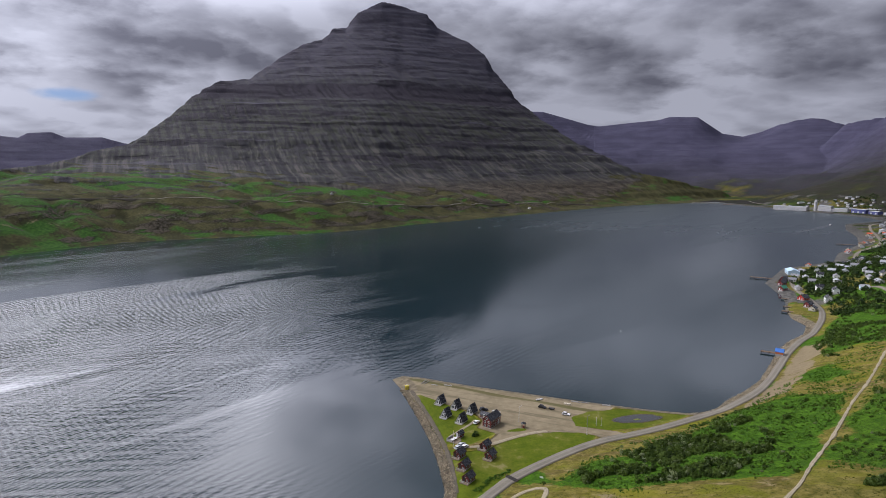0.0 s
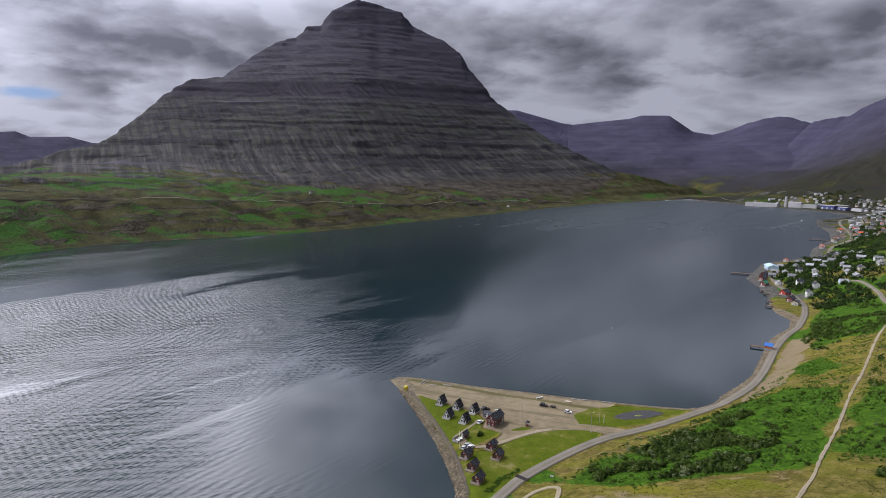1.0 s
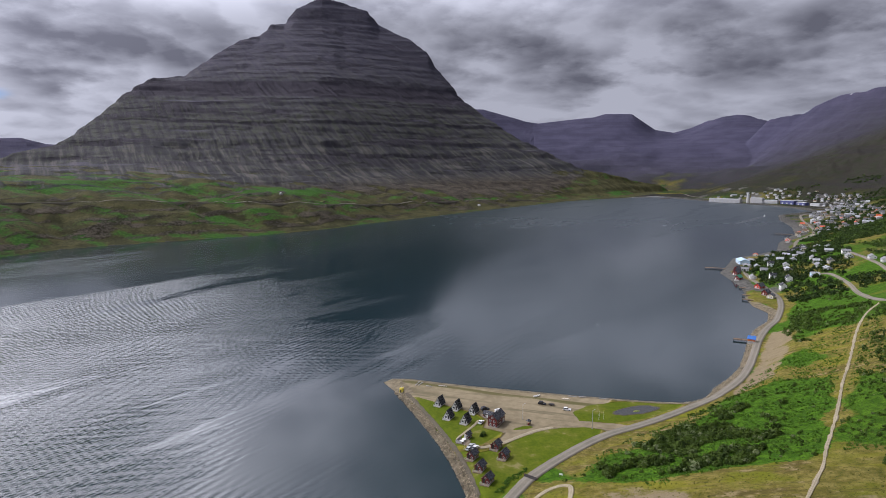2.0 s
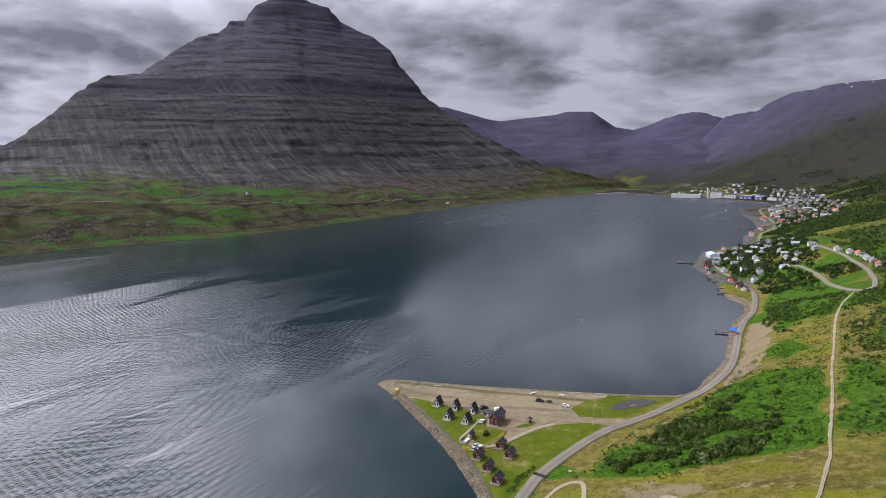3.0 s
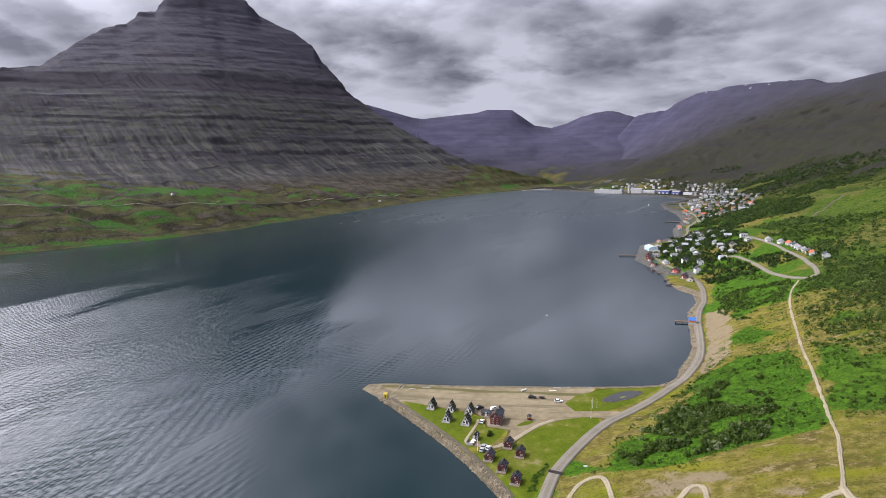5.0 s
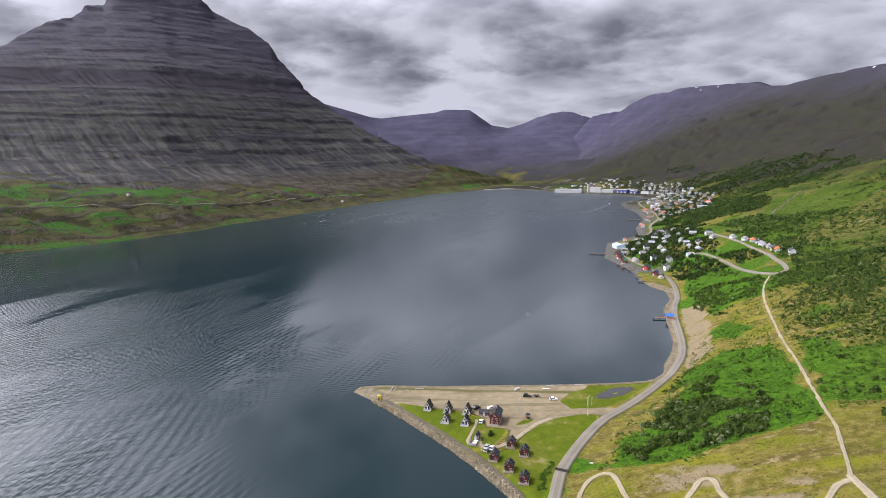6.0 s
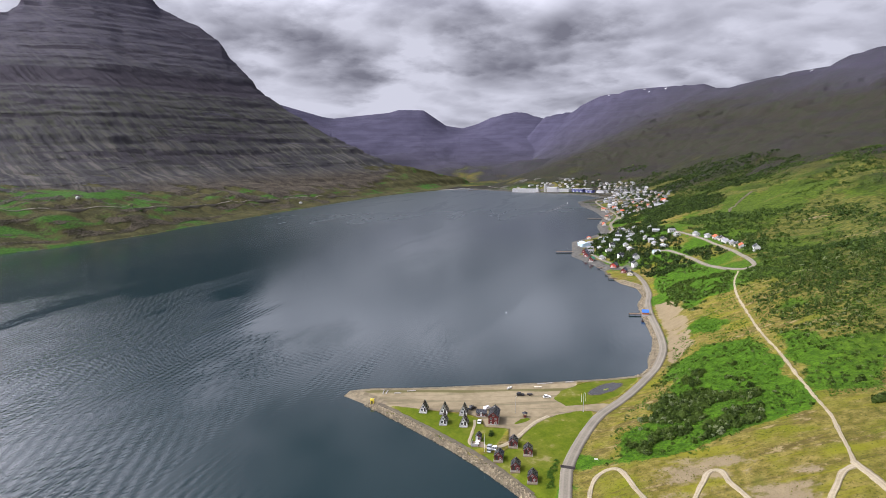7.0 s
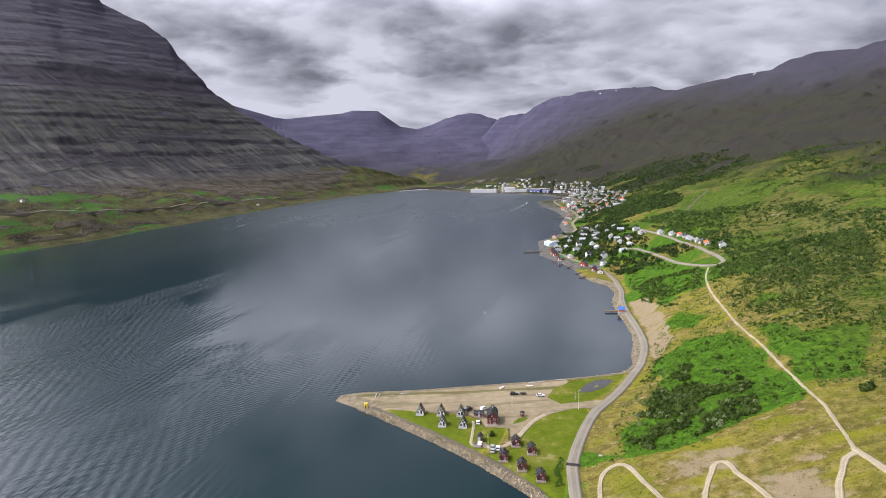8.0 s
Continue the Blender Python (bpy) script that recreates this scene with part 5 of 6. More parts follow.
def blob(name, x, y, rx, ry, turn, z, mat, label, category, rough=0.12, seed=0, dome=0.0):
    bm = bmesh.new()
    c, s = math.cos(radians(turn)), math.sin(radians(turn))
    rim = []
    for k in range(40):
        a = 2 * math.pi * k / 40
        m = 1 + rough * (2 * float(fbm(np.array([3 * math.cos(a) + seed]), np.array([3 * math.sin(a)]), 3)[0]) - 1)
        px_, py_ = rx * m * math.cos(a), ry * m * math.sin(a)
        rim.append(bm.verts.new((x + px_ * c - py_ * s, y + px_ * s + py_ * c, z)))
    mid = bm.verts.new((x, y, z + dome))
    for k in range(40):
        bm.faces.new((rim[k - 1], rim[k], mid))
    return tagged(part(name, bm, mat, None, "", True), label, category, kind="structure")


pond_z = max(height(83 + 12 * math.cos(a), 314 + 5 * math.sin(a)) for a in np.linspace(0, 6.28, 24)) + 0.08
MUD = plain("pond_mud", (0.055, 0.047, 0.034), 0.9, 0.2, 1.0)
blob("pond_margin", 84.5, 314.4, 13.2, 5.2, 8, pond_z - 0.03, MUD, "dark muddy margin round the pond", "mud", 0.22)
blob("pond", 84.5, 314.4, 12, 4.4, 8, pond_z, POND, "shallow grey pond on the lawn", "pond", 0.2)
TURF = plain("pond_turf", (0.13, 0.16, 0.03), 0.95, 0.2, 1.5)
blob("pond_islet", 84, 313.4, 2.0, 0.8, 8, pond_z + 0.02, TURF, "grassy islet in the pond", "islet", 0.25, 5, 0.5)

# ---- rock armour along the spit ----
rng = np.random.RandomState(11)


def boulder_mesh(k):
    bm = bmesh.new()
    pts = rng.normal(size=(14, 3))
    pts = pts / np.linalg.norm(pts, axis=1)[:, None] * rng.uniform(0.75, 1.1, (14, 1)) * np.array([1.0, 0.8, 0.62])
    vs = [bm.verts.new(p) for p in pts]
    bmesh.ops.convex_hull(bm, input=vs)
    bmesh.ops.delete(bm, geom=[v for v in bm.verts if not v.link_faces], context="VERTS")
    me = bpy.data.meshes.new("boulder")
    bm.to_mesh(me)
    bm.free()
    me.materials.append(STONE)
    return me


BOULDERS = [boulder_mesh(k) for k in range(6)]


def shore_spots(line, inner, count, seed, outer=0.0):
    """Places along a shore line, so many metres inside it."""
    r = np.random.RandomState(seed)
    run = rounded(line, 1.0)
    res = []
    for _ in range(count):
        u = r.uniform(0, len(run) - 2)
        k = int(u)
        a, b = run[k], run[k + 1]
        d = (b - a).normalized()
        q = a + (b - a) * (u - k)
        m = r.uniform(outer, inner)
        res.append((q.x + d.y * m, q.y - d.x * m, m))
    return res


def stones_mesh(name, spots, sizes, mat, seed):
    """Many small stones in one mesh."""
    r = np.random.RandomState(seed)
    base = [np.array([v.co[:] for v in me.vertices]) for me in BOULDERS]
    faces = [[tuple(p.vertices) for p in me.polygons] for me in BOULDERS]
    verts, polys, n = [], [], 0
    for x, y, z in spots:
        k = r.randint(len(base))
        turn = np.array(Euler(r.uniform(0, 6.28, 3)).to_matrix())
        verts.append(base[k] @ turn.T * r.uniform(*sizes) + (x, y, z))
        polys += [tuple(i + n for i in f) for f in faces[k]]
        n += len(base[k])
    me = bpy.data.meshes.new(name)
    me.from_pydata(np.concatenate(verts).tolist(), [], polys)
    me.materials.append(mat)
    return me


ARMOUR_LINE = [(-25, 215), (-19, 245), (-19.5, 262), (-22, 285), (-25.5, 305), (-31, 330), (-36.5, 352), (-40.5, 367)]
armour = thing("rock_armour", "bank of tan and grey boulders guarding the spit", "rock bank")
near = shore_spots(ARMOUR_LINE, 3.6, 300, 3, -0.3)
zs = land(np.array([p[0] for p in near]), np.array([p[1] for p in near]))[0]
for (x, y, m), z in zip(near, zs):
    ob = new("boulder", BOULDERS[rng.randint(6)])
    s = rng.uniform(0.42, 0.85)
    ob.parent = armour
    ob.matrix_basis = pose(x, y, max(z, -0.3) + 0.25 * s, *rng.uniform(0, 360, 3)) @ Matrix.Diagonal((s, s * rng.uniform(0.8, 1.1), s, 1))
more = shore_spots(ARMOUR_LINE, 3.9, 1700, 4, -0.6)
zs = land(np.array([p[0] for p in more]), np.array([p[1] for p in more]))[0]
rest = new("rubble", stones_mesh("rubble", [(x, y, max(z, -0.4) + 0.1) for (x, y, m), z in zip(more, zs)], (0.3, 0.72), STONE, 5))
rest.parent = armour
rest["kind"] = "stuff"
strand = shore_spots([(118, 326)] + COAST[:10], 3.2, 1500, 6, -0.6)
zs = land(np.array([p[0] for p in strand]), np.array([p[1] for p in strand]))[0]
tagged(new("shore_stones", stones_mesh("shore_stones", [(x, y, z + 0.05) for (x, y, m), z in zip(strand, zs)], (0.25, 0.6), STONE, 7)), "tan stones along the shore below the road", "stones", kind="stuff")

# ---- growth ----
def leaf_material(name, dark, mid, pale):
    m, t = material(name)
    tone = t.n("ShaderNodeAttribute", name_="tone").outputs["Fac"]
    rand = t.n("ShaderNodeNewGeometry").outputs["Random Per Island"]
    col = t.mix(t.step(tone, 0.0, 0.75), dark, mid)
    col = t.mix(t.step(tone, 0.86, 0.98), col, pale)
    col = t.mix(t.math("MULTIPLY", rand, 0.35), col, t.vec("MULTIPLY", col, (0.45, 0.5, 0.5)))
    p = t.n("ShaderNodeBsdfPrincipled", **{"Base Color": col, "Roughness": 0.7, "Specular IOR Level": 0.1})
    thru = t.n("ShaderNodeBsdfTranslucent", Color=t.vec("MULTIPLY", col, (1.1, 1.2, 0.5)))
    both = t.n("ShaderNodeMixShader", Fac=0.4)
    t.t.links.new(p.outputs[0], both.inputs[1])
    t.t.links.new(thru.outputs[0], both.inputs[2])
    t.n("ShaderNodeOutputMaterial", Surface=both.outputs[0])
    return m


SHRUB = leaf_material("willow_leaves", (0.030, 0.052, 0.010), (0.078, 0.118, 0.022), (0.18, 0.21, 0.11))
BIRCH = leaf_material("birch_leaves", (0.032, 0.056, 0.016), (0.074, 0.116, 0.028), (0.105, 0.15, 0.035))
HERBS = leaf_material("herb_leaves", (0.045, 0.095, 0.014), (0.085, 0.16, 0.02), (0.12, 0.19, 0.03))
HEATH_LEAF = leaf_material("heath_leaves", (0.070, 0.074, 0.016), (0.13, 0.125, 0.025), (0.2, 0.17, 0.06))
# dark trees in and above the town, cloud shade put into the leaf colour
SHADED_LEAF = leaf_material("shaded_dark_leaves", (0.018, 0.034, 0.012), (0.046, 0.074, 0.020), (0.074, 0.100, 0.028))


def foliage(name, x, y, radius, tall, leaves, mat, label, category, seed, cone=False, leaf=0.36):
    """Many leafy clumps in one mesh: each clump a ragged heap of small bent leaves."""
    r = np.random.RandomState(seed)
    n = len(x)
    z = land(x, y)[0]
    a = r.uniform(0, 2 * np.pi, (n, leaves))
    if cone:
        up_ = r.uniform(0.05, 1.0, (n, leaves))
        rad = (1 - up_) * r.uniform(0.7, 1.1, (n, leaves)) + 0.05
    else:
        el = np.arcsin(r.uniform(-0.1, 1.0, (n, leaves)))
        shell = r.uniform(0.55, 1.08, (n, leaves)) * (0.8 + 0.4 * value_noise(a * 1.3 + x[:, None], el * 2 + y[:, None], 3))
        up_, rad = np.sin(el) * shell * 0.85 + 0.12, np.cos(el) * shell
    c = np.stack([x[:, None] + rad * np.cos(a) * radius[:, None], y[:, None] + rad * np.sin(a) * radius[:, None], z[:, None] + up_ * tall[:, None]], -1)
    size = (leaf * radius[:, None] * r.uniform(0.6, 1.3, (n, leaves)))[..., None]
    nrm = np.stack([rad * np.cos(a), rad * np.sin(a), np.full(a.shape, 0.5) if cone else up_], -1) + r.normal(size=(n, leaves, 3)) * 0.38
    nrm /= np.linalg.norm(nrm, axis=-1, keepdims=True)
    t1 = np.cross(nrm, r.normal(size=(n, leaves, 3)))
    t1 /= np.linalg.norm(t1, axis=-1, keepdims=True)
    t2 = np.cross(nrm, t1)
    co = np.stack([c - t1 * size, c + t2 * size * 0.8 - nrm * size * 0.25, c + t1 * size, c - t2 * size * 0.8 - nrm * size * 0.25], 2).reshape(-1, 3)
    q = len(co) // 4
    me = bpy.data.meshes.new(name)
    me.vertices.add(q * 4)
    me.vertices.foreach_set("co", co.astype(np.float32).ravel())
    me.loops.add(q * 4)
    me.polygons.add(q)
    me.loops.foreach_set("vertex_index", np.arange(q * 4, dtype=np.int32))
    me.polygons.foreach_set("loop_start", np.arange(0, q * 4, 4, dtype=np.int32))
    me.update(calc_edges=True)
    tone = np.repeat(np.clip(r.uniform(0, 1, n), 0, 1), leaves * 4)
    me.attributes.new("tone", "FLOAT", "POINT").data.foreach_set("value", tone.astype(np.float32))
    me.materials.append(mat)
    return tagged(new(name, me), label, category, kind="stuff")


def scatter(poly, count, seed, clump=0.0, scale=14.0, gap=None):
    """Random places in a polygon, gathered in clumps where clump is above 0."""
    r = np.random.RandomState(seed)
    p = np.array(poly, float)
    lo, hi = p.min(0), p.max(0)
    x, y = r.uniform(lo[0], hi[0], count * 30), r.uniform(lo[1], hi[1], count * 30)
    if scale >= 30:
        edge = 1.6 * scale
        ok = inside(x + edge * (fbm(x / scale, y / scale, 3, 5) - 0.5), y + edge * (fbm(x / scale, y / scale, 3, 6) - 0.5), [tuple(q) for q in poly])
    else:
        ok = inside(x, y, [tuple(q) for q in poly])
    if clump:
        ok &= fbm(x / scale, y / scale, 3, seed) > clump
    for line, width in (gap or CLEAR):
        ok &= line_distance(x, y, line)[0] > width
    return x[ok][:count], y[ok][:count]


FORK = [(63.5, 170), (60, 171), (51, 168.5), (36, 162), (20, 152)]
BEND = [(10, 190), (19, 198), (31, 204), (36, 206.5), (39.3, 205.8), (39.3, 202.5), (35.5, 197), (26, 178), (16, 166)]
HAIRPIN = [(-10, 221), (8, 237.2), (14, 239.6), (18.5, 238.8), (20, 236), (18.8, 231.5), (9, 209), (3, 196)]
CLEAR = [(ROAD, 4.2), (PATH_UP, 2.4), (LOOP_STREET, 4.5), (FORK, 2.2), (BEND, 2.0), (HAIRPIN, 2.0)]


def grove(name, poly, count, r0, r1, ratio, leaves, mat, label, category, seed, clump=0.0, scale=14.0, cone=False, leaf=0.36):
    x, y = scatter(poly, count, seed, clump, scale)
    r = np.random.RandomState(seed + 50)
    rad = r0 + (r1 - r0) * r.uniform(0, 1, len(x)) ** 1.6
    foliage(name, x, y, rad, rad * ratio * r.uniform(0.75, 1.25, len(x)), leaves, mat, label, category, seed, cone, leaf)


WILLOWS = [(46, 258), (93, 279), (126, 289), (141, 276), (113, 240), (82, 217), (68, 222), (45, 228), (35, 234), (36, 248)]
grove("thicket", WILLOWS, 1300, 0.65, 1.6, 1.6, 44, SHRUB, "dense thicket of dark and silvery willow shrubs", "shrubs", 21, 0.50, 11)
grove("thicket", MEADOWS[0], 260, 0.4, 1.2, 1.1, 34, SHRUB, "single willow shrubs in the green meadow", "shrubs", 22, 0.46, 9)
grove("thicket", [(117, 213), (129, 210), (142, 202), (117, 189), (103, 195), (103, 203)], 190, 0.8, 1.7, 1.5, 44, SHRUB, "dark willow thicket beside the footpath", "shrubs", 23, 0.40)
grove("thicket", MEADOWS[1], 260, 0.35, 1.1, 1.2, 24, SHRUB, "low willow shrubs in the upper meadow", "shrubs", 34, 0.48, 12)
grove("thicket", [(308, 478), (311, 407), (255, 358), (236, 366), (228, 381), (248, 422)], 620, 0.7, 1.6, 1.35, 26, SHRUB, "willow thicket on the slope below the street", "shrubs", 24, 0.46, 16)
grove("thicket", MEADOWS[2], 300, 0.6, 1.5, 1.3, 24, SHRUB, "willows scattered over the green slope by the town", "shrubs", 35, 0.50, 16)
grove("thicket", [(40, 262), (60, 279), (92, 294), (140, 322), (150, 318), (120, 298), (80, 282), (48, 266)], 130, 0.4, 0.9, 1.1, 26, SHRUB, "low shrubs along the road verge", "shrubs", 26, 0.45, 9)
grove("thicket", [(186, 284), (199, 282), (246, 348), (262, 352), (223, 310), (212, 281), (250, 275), (187, 225), (175, 248)], 520, 0.5, 1.3, 1.25, 24, SHRUB, "shrubs scattered over the hillside", "shrubs", 27, 0.45, 18)
grove("plantation", [(291, 387), (340, 402), (374, 389), (400, 330), (300, 262), (250, 272), (212, 281), (223, 310), (246, 348)], 2300, 0.7, 1.4, 2.0, 20, BIRCH, "young birch and conifer plantation on the hillside", "trees", 28, 0.36, 22)
grove("wood", [(477, 603), (492, 546), (451, 474), (313, 383), (330, 398), (387, 453), (445, 539)], 420, 1.1, 2.1, 1.8, 24, BIRCH, "birch trees on the slope above the street", "trees", 36, 0.34, 24)
HILL = [(130, 190), (186, 284), (246, 352), (300, 395), (330, 400), (470, 560), (540, 690), (660, 880), (800, 960), (940, 1020), (1100, 980), (1060, 760), (960, 540), (780, 300), (560, 130), (420, 40), (250, -20), (170, 110)]
GRASSY = [
    ([(520, 714), (620, 749), (639, 728), (748, 760), (823, 774), (745, 713), (676, 705), (616, 692), (533, 674)], 0.2),
    ([(556, 600), (640, 660), (719, 686), (794, 684), (700, 610), (622, 573), (590, 585)], 0.17),
    ([(150, 250), (186, 284), (230, 335), (291, 387), (280, 340), (230, 262), (170, 205), (140, 185)], 0.12),
]
WOODED = [
    ([(480, 627), (523, 610), (534, 566), (560, 530), (502, 494), (440, 470), (400, 470), (455, 560)], 0.12),
    ([(539, 811), (658, 889), (800, 960), (900, 1005), (789, 842), (685, 716), (652, 790), (600, 760)], 0.14),
    ([(291, 387), (340, 402), (374, 389), (400, 330), (300, 262), (250, 272), (223, 310)], 0.10),
]


def hill_growth(count, seed, near_only):
    """Places on the hillside, thick in the woods, thin on the grass."""
    r = np.random.RandomState(seed)
    p = np.array(HILL, float)
    x, y = r.uniform(p[:, 0].min(), p[:, 0].max(), count * 14), r.uniform(p[:, 1].min(), p[:, 1].max(), count * 14)
    ok = inside(x, y, HILL)
    d = np.hypot(x + 150, y - 60)
    ok &= (d < 560) if near_only else (d >= 560)
    sc = np.where(d < 560, 1.0, 1.8)
    thick = 0.55 * fbm(x / (42 * sc), y / (42 * sc), 4, seed) + 0.45 * fbm(x / (11 * sc), y / (11 * sc), 3, seed + 3) + r.normal(size=len(x)) * 0.035
    for poly, k in GRASSY:
        thick = thick - k * np.clip(0.5 + signed(x, y, poly) / 40, 0, 1)
    for poly, k in WOODED:
        thick = thick + k * np.clip(0.5 + signed(x, y, poly) / 50, 0, 1)
    ok &= thick > 0.458
    for line, width in CLEAR:
        ok &= line_distance(x, y, line)[0] > width
    return x[ok][:count], y[ok][:count], thick[ok][:count]


for name, near_only, count, r0, r1, leaves, seed, label in (("hill_shrubs", True, 9500, 0.45, 1.35, 13, 29, "shrubs and young trees scattered over the hillside"), ("hill_shrubs", False, 13500, 0.8, 2.5, 11, 40, "dark shrubs and birches high on the far hillside")):
    x, y, thick = hill_growth(count, seed, near_only)
    r = np.random.RandomState(seed + 50)
    rad = (r0 + (r1 - r0) * r.uniform(0, 1, len(x)) ** 1.5) * (0.8 + 0.9 * np.clip((thick - 0.475) / 0.2, 0, 1))
    foliage(name, x, y, rad, rad * 1.25 * r.uniform(0.75, 1.3, len(x)), leaves, SHRUB if near_only else BIRCH, label, "shrubs", seed, leaf=0.38)
grove("wood", [(664, 899), (800, 960), (911, 1037), (757, 800), (690, 722), (652, 796), (600, 765), (540, 690), (499, 675), (570, 770)], 2300, 1.3, 2.8, 1.5, 16, SHADED_LEAF, "dark birch wood above the town", "trees", 30, 0.33, 60, leaf=0.42)
grove("wood", [(760, 900), (880, 985), (985, 1160), (1120, 1330), (1260, 1420), (1420, 1330), (1180, 980), (920, 800)], 3000, 1.7, 3.3, 1.4, 12, SHADED_LEAF, "dark birch wood behind the town", "trees", 37, 0.33, 90, leaf=0.45)
grove("town_trees", [(350, 560), (400, 680), (470, 760), (560, 820), (640, 905), (760, 1010), (850, 1120), (985, 1160), (880, 985), (640, 850), (470, 640), (372, 470), (330, 500)], 3300, 1.3, 3.0, 1.6, 16, SHADED_LEAF, "dark garden trees between the houses", "trees", 31, 0.37, 34, leaf=0.42)
grove("town_trees", [(900, 1200), (1000, 1330), (1150, 1390), (1230, 1540), (1200, 1800), (1260, 1900), (1420, 1600), (1200, 1200), (1000, 1100)], 1000, 2.0, 3.8, 1.5, 14, SHADED_LEAF, "dark trees between the far houses", "trees", 32, 0.48, 70, leaf=0.45)
grove("tall_herbs", [(26, 246), (48, 266), (96, 297), (140, 318), (180, 352), (240, 372), (300, 400), (262, 350), (215, 308), (160, 252), (108, 208), (84, 217), (46, 217)], 5200, 0.25, 0.7, 1.1, 9, HERBS, "tufts of tall green herbs on the slope", "herbs", 41, 0.40, 7, leaf=0.5)
grove("tall_herbs", [(112, 208), (160, 250), (262, 346), (310, 330), (260, 230), (190, 160), (132, 188)], 3600, 0.3, 0.8, 1.0, 8, HERBS, "tufts of green herbs beside the footpath", "herbs", 42, 0.42, 9, leaf=0.5)
grove("heath_tufts", [(-5, 232), (20, 248), (44, 219), (103, 204), (130, 188), (60, 140), (10, 170), (-30, 205)], 1800, 0.15, 0.42, 0.7, 8, HEATH_LEAF, "tufts of dry heath and grass", "heath", 43, 0.45, 6, leaf=0.5)
grove("thicket", [(10, 263), (9, 258.5), (-4.5, 243.5), (-8, 246), (0, 256)], 150, 0.3, 0.7, 0.9, 22, HERBS, "rough tall grass and herbs between lawn and road", "shrubs", 44, 0.3, 6)
grove("town_trees", [(385, 575), (372, 620), (392, 690), (470, 770), (540, 790), (520, 700), (470, 610), (440, 590)], 420, 1.7, 3.3, 1.5, 30, SHADED_LEAF, "tall dark trees in the gardens above the quay", "trees", 45, 0.36, 22, leaf=0.4)
bush_x, bush_y = np.array([-2.0, -2.9, -1.2]), np.array([297.1, 296.4, 297.9])
foliage("garden_bush", bush_x, bush_y, np.array([1.3, 1.0, 1.0]), np.array([2.4, 1.9, 1.8]), 70, BIRCH, "dark round garden bush by the guesthouse", "bush", 33)

# ---- the town ----
def simple_house(label, w, l, eave, ridge, wall, roof, n=3, two=False, chimney=True, name="house", door=WHITE):
    w, l, eave, ridge = 0.82 * w, 0.82 * l, 0.9 * eave, 0.88 * ridge
    wins = []
    for z in ((1.0, 3.5) if two else (1.0,)):
        for k in range(n):
            u = -l / 2 + l * (k + 0.5) / n
            wins += [("+x", u, z, 1.1, 1.2), ("-x", u, z, 1.1, 1.2)]
    wins.append(("-y", w * 0.22, 1.0, 1.1, 1.2))
    return house(name, label, w, l, eave, ridge, wall, roof, wins, ("-y", -w * 0.2, door), 0.5, 0.45, chimney)


KINDS = [
    simple_house("white house with grey sheet roof in the town", 7, 9.5, 2.9, 5.0, WHITE, GREY_ROOF),
    simple_house("white two-storey house with black roof", 6.5, 8, 5.0, 7.2, WHITE, BLACK_ROOF, 2, True),
    simple_house("white house with orange-red sheet roof", 7, 9.5, 2.9, 4.9, WHITE, ORANGE),
    simple_house("cream house with dark roof in the town", 7, 9, 3.0, 5.2, CREAM, BLACK_ROOF),
    simple_house("pale blue house with white-grey roof", 7, 9, 2.9, 4.9, PALE_BLUE, STEEL),
    simple_house("dark red wooden boat house by the water", 6.5, 10, 3.4, 6.2, RED, BLACK_ROOF, 2, False, False, "boat_house"),
    simple_house("grey house with pale steel roof", 7.5, 10, 2.9, 4.6, GREY_WOOD, STEEL),
    simple_house("red boat house with green sheet roof", 6.5, 10, 3.4, 6.2, RED, GREEN_ROOF, 2, False, False, "boat_house"),
    simple_house("bright red boat house with black roof on the shore", 8, 11, 3.2, 6.2, plain("bright_red_wood", (0.42, 0.04, 0.02), 0.6), BLACK_ROOF, 3, False, False, "boat_house"),
    simple_house("long white hall with white-grey roof", 11, 24, 4.2, 6.2, WHITE, STEEL, 5, False, False, "hall"),
    simple_house("pale blue fish hall with white-blue roof on the quay", 15, 24, 5.0, 7.4, PALE_BLUE, PALE_BLUE, 5, False, False, "hall"),
]
for ob in KINDS:
    ob["group"] = "houses of the town"
def far_house(label, w, l, eave, ridge, wall, roof, name="house"):
    return house(name, label, w, l, eave, ridge, wall, roof, [("+x", 0, 1.0, 1.2, 1.2), ("-x", 0, 1.0, 1.2, 1.2)], ("-y", 0, GREY_WOOD), 0.5, 0.4)


# a duller white for the far houses and harbour halls
DULL_WHITE = plain("dull_white_paint", (0.41, 0.41, 0.405), 0.65, 0.1)
SLATE = plain("slate_grey_roof", (0.085, 0.088, 0.095), 0.5, 0.15, 1.5)
FAR_KINDS = [
    far_house("small white house with pale steel roof among trees", 5.6, 7.5, 2.5, 4.0, DULL_WHITE, STEEL),
    far_house("white house with dark grey roof in the upper town", 5.6, 7.5, 3.2, 4.9, DULL_WHITE, SLATE),
    far_house("grey house with dark grey roof in the upper town", 6, 8, 2.6, 4.2, GREY_WOOD, SLATE),
    far_house("cream house with brown roof in the upper town", 6, 8, 2.8, 4.6, CREAM, TIMBER),
    far_house("white house with orange-red roof in the far town", 6, 8, 2.7, 4.4, DULL_WHITE, ORANGE),
    far_house("long pale hall with steel roof in the town", 9, 20, 3.6, 5.0, DULL_WHITE, STEEL, "hall"),
]
for ob in FAR_KINDS:
    ob["group"] = "houses of the far town"
used_kind = set()
taken = []


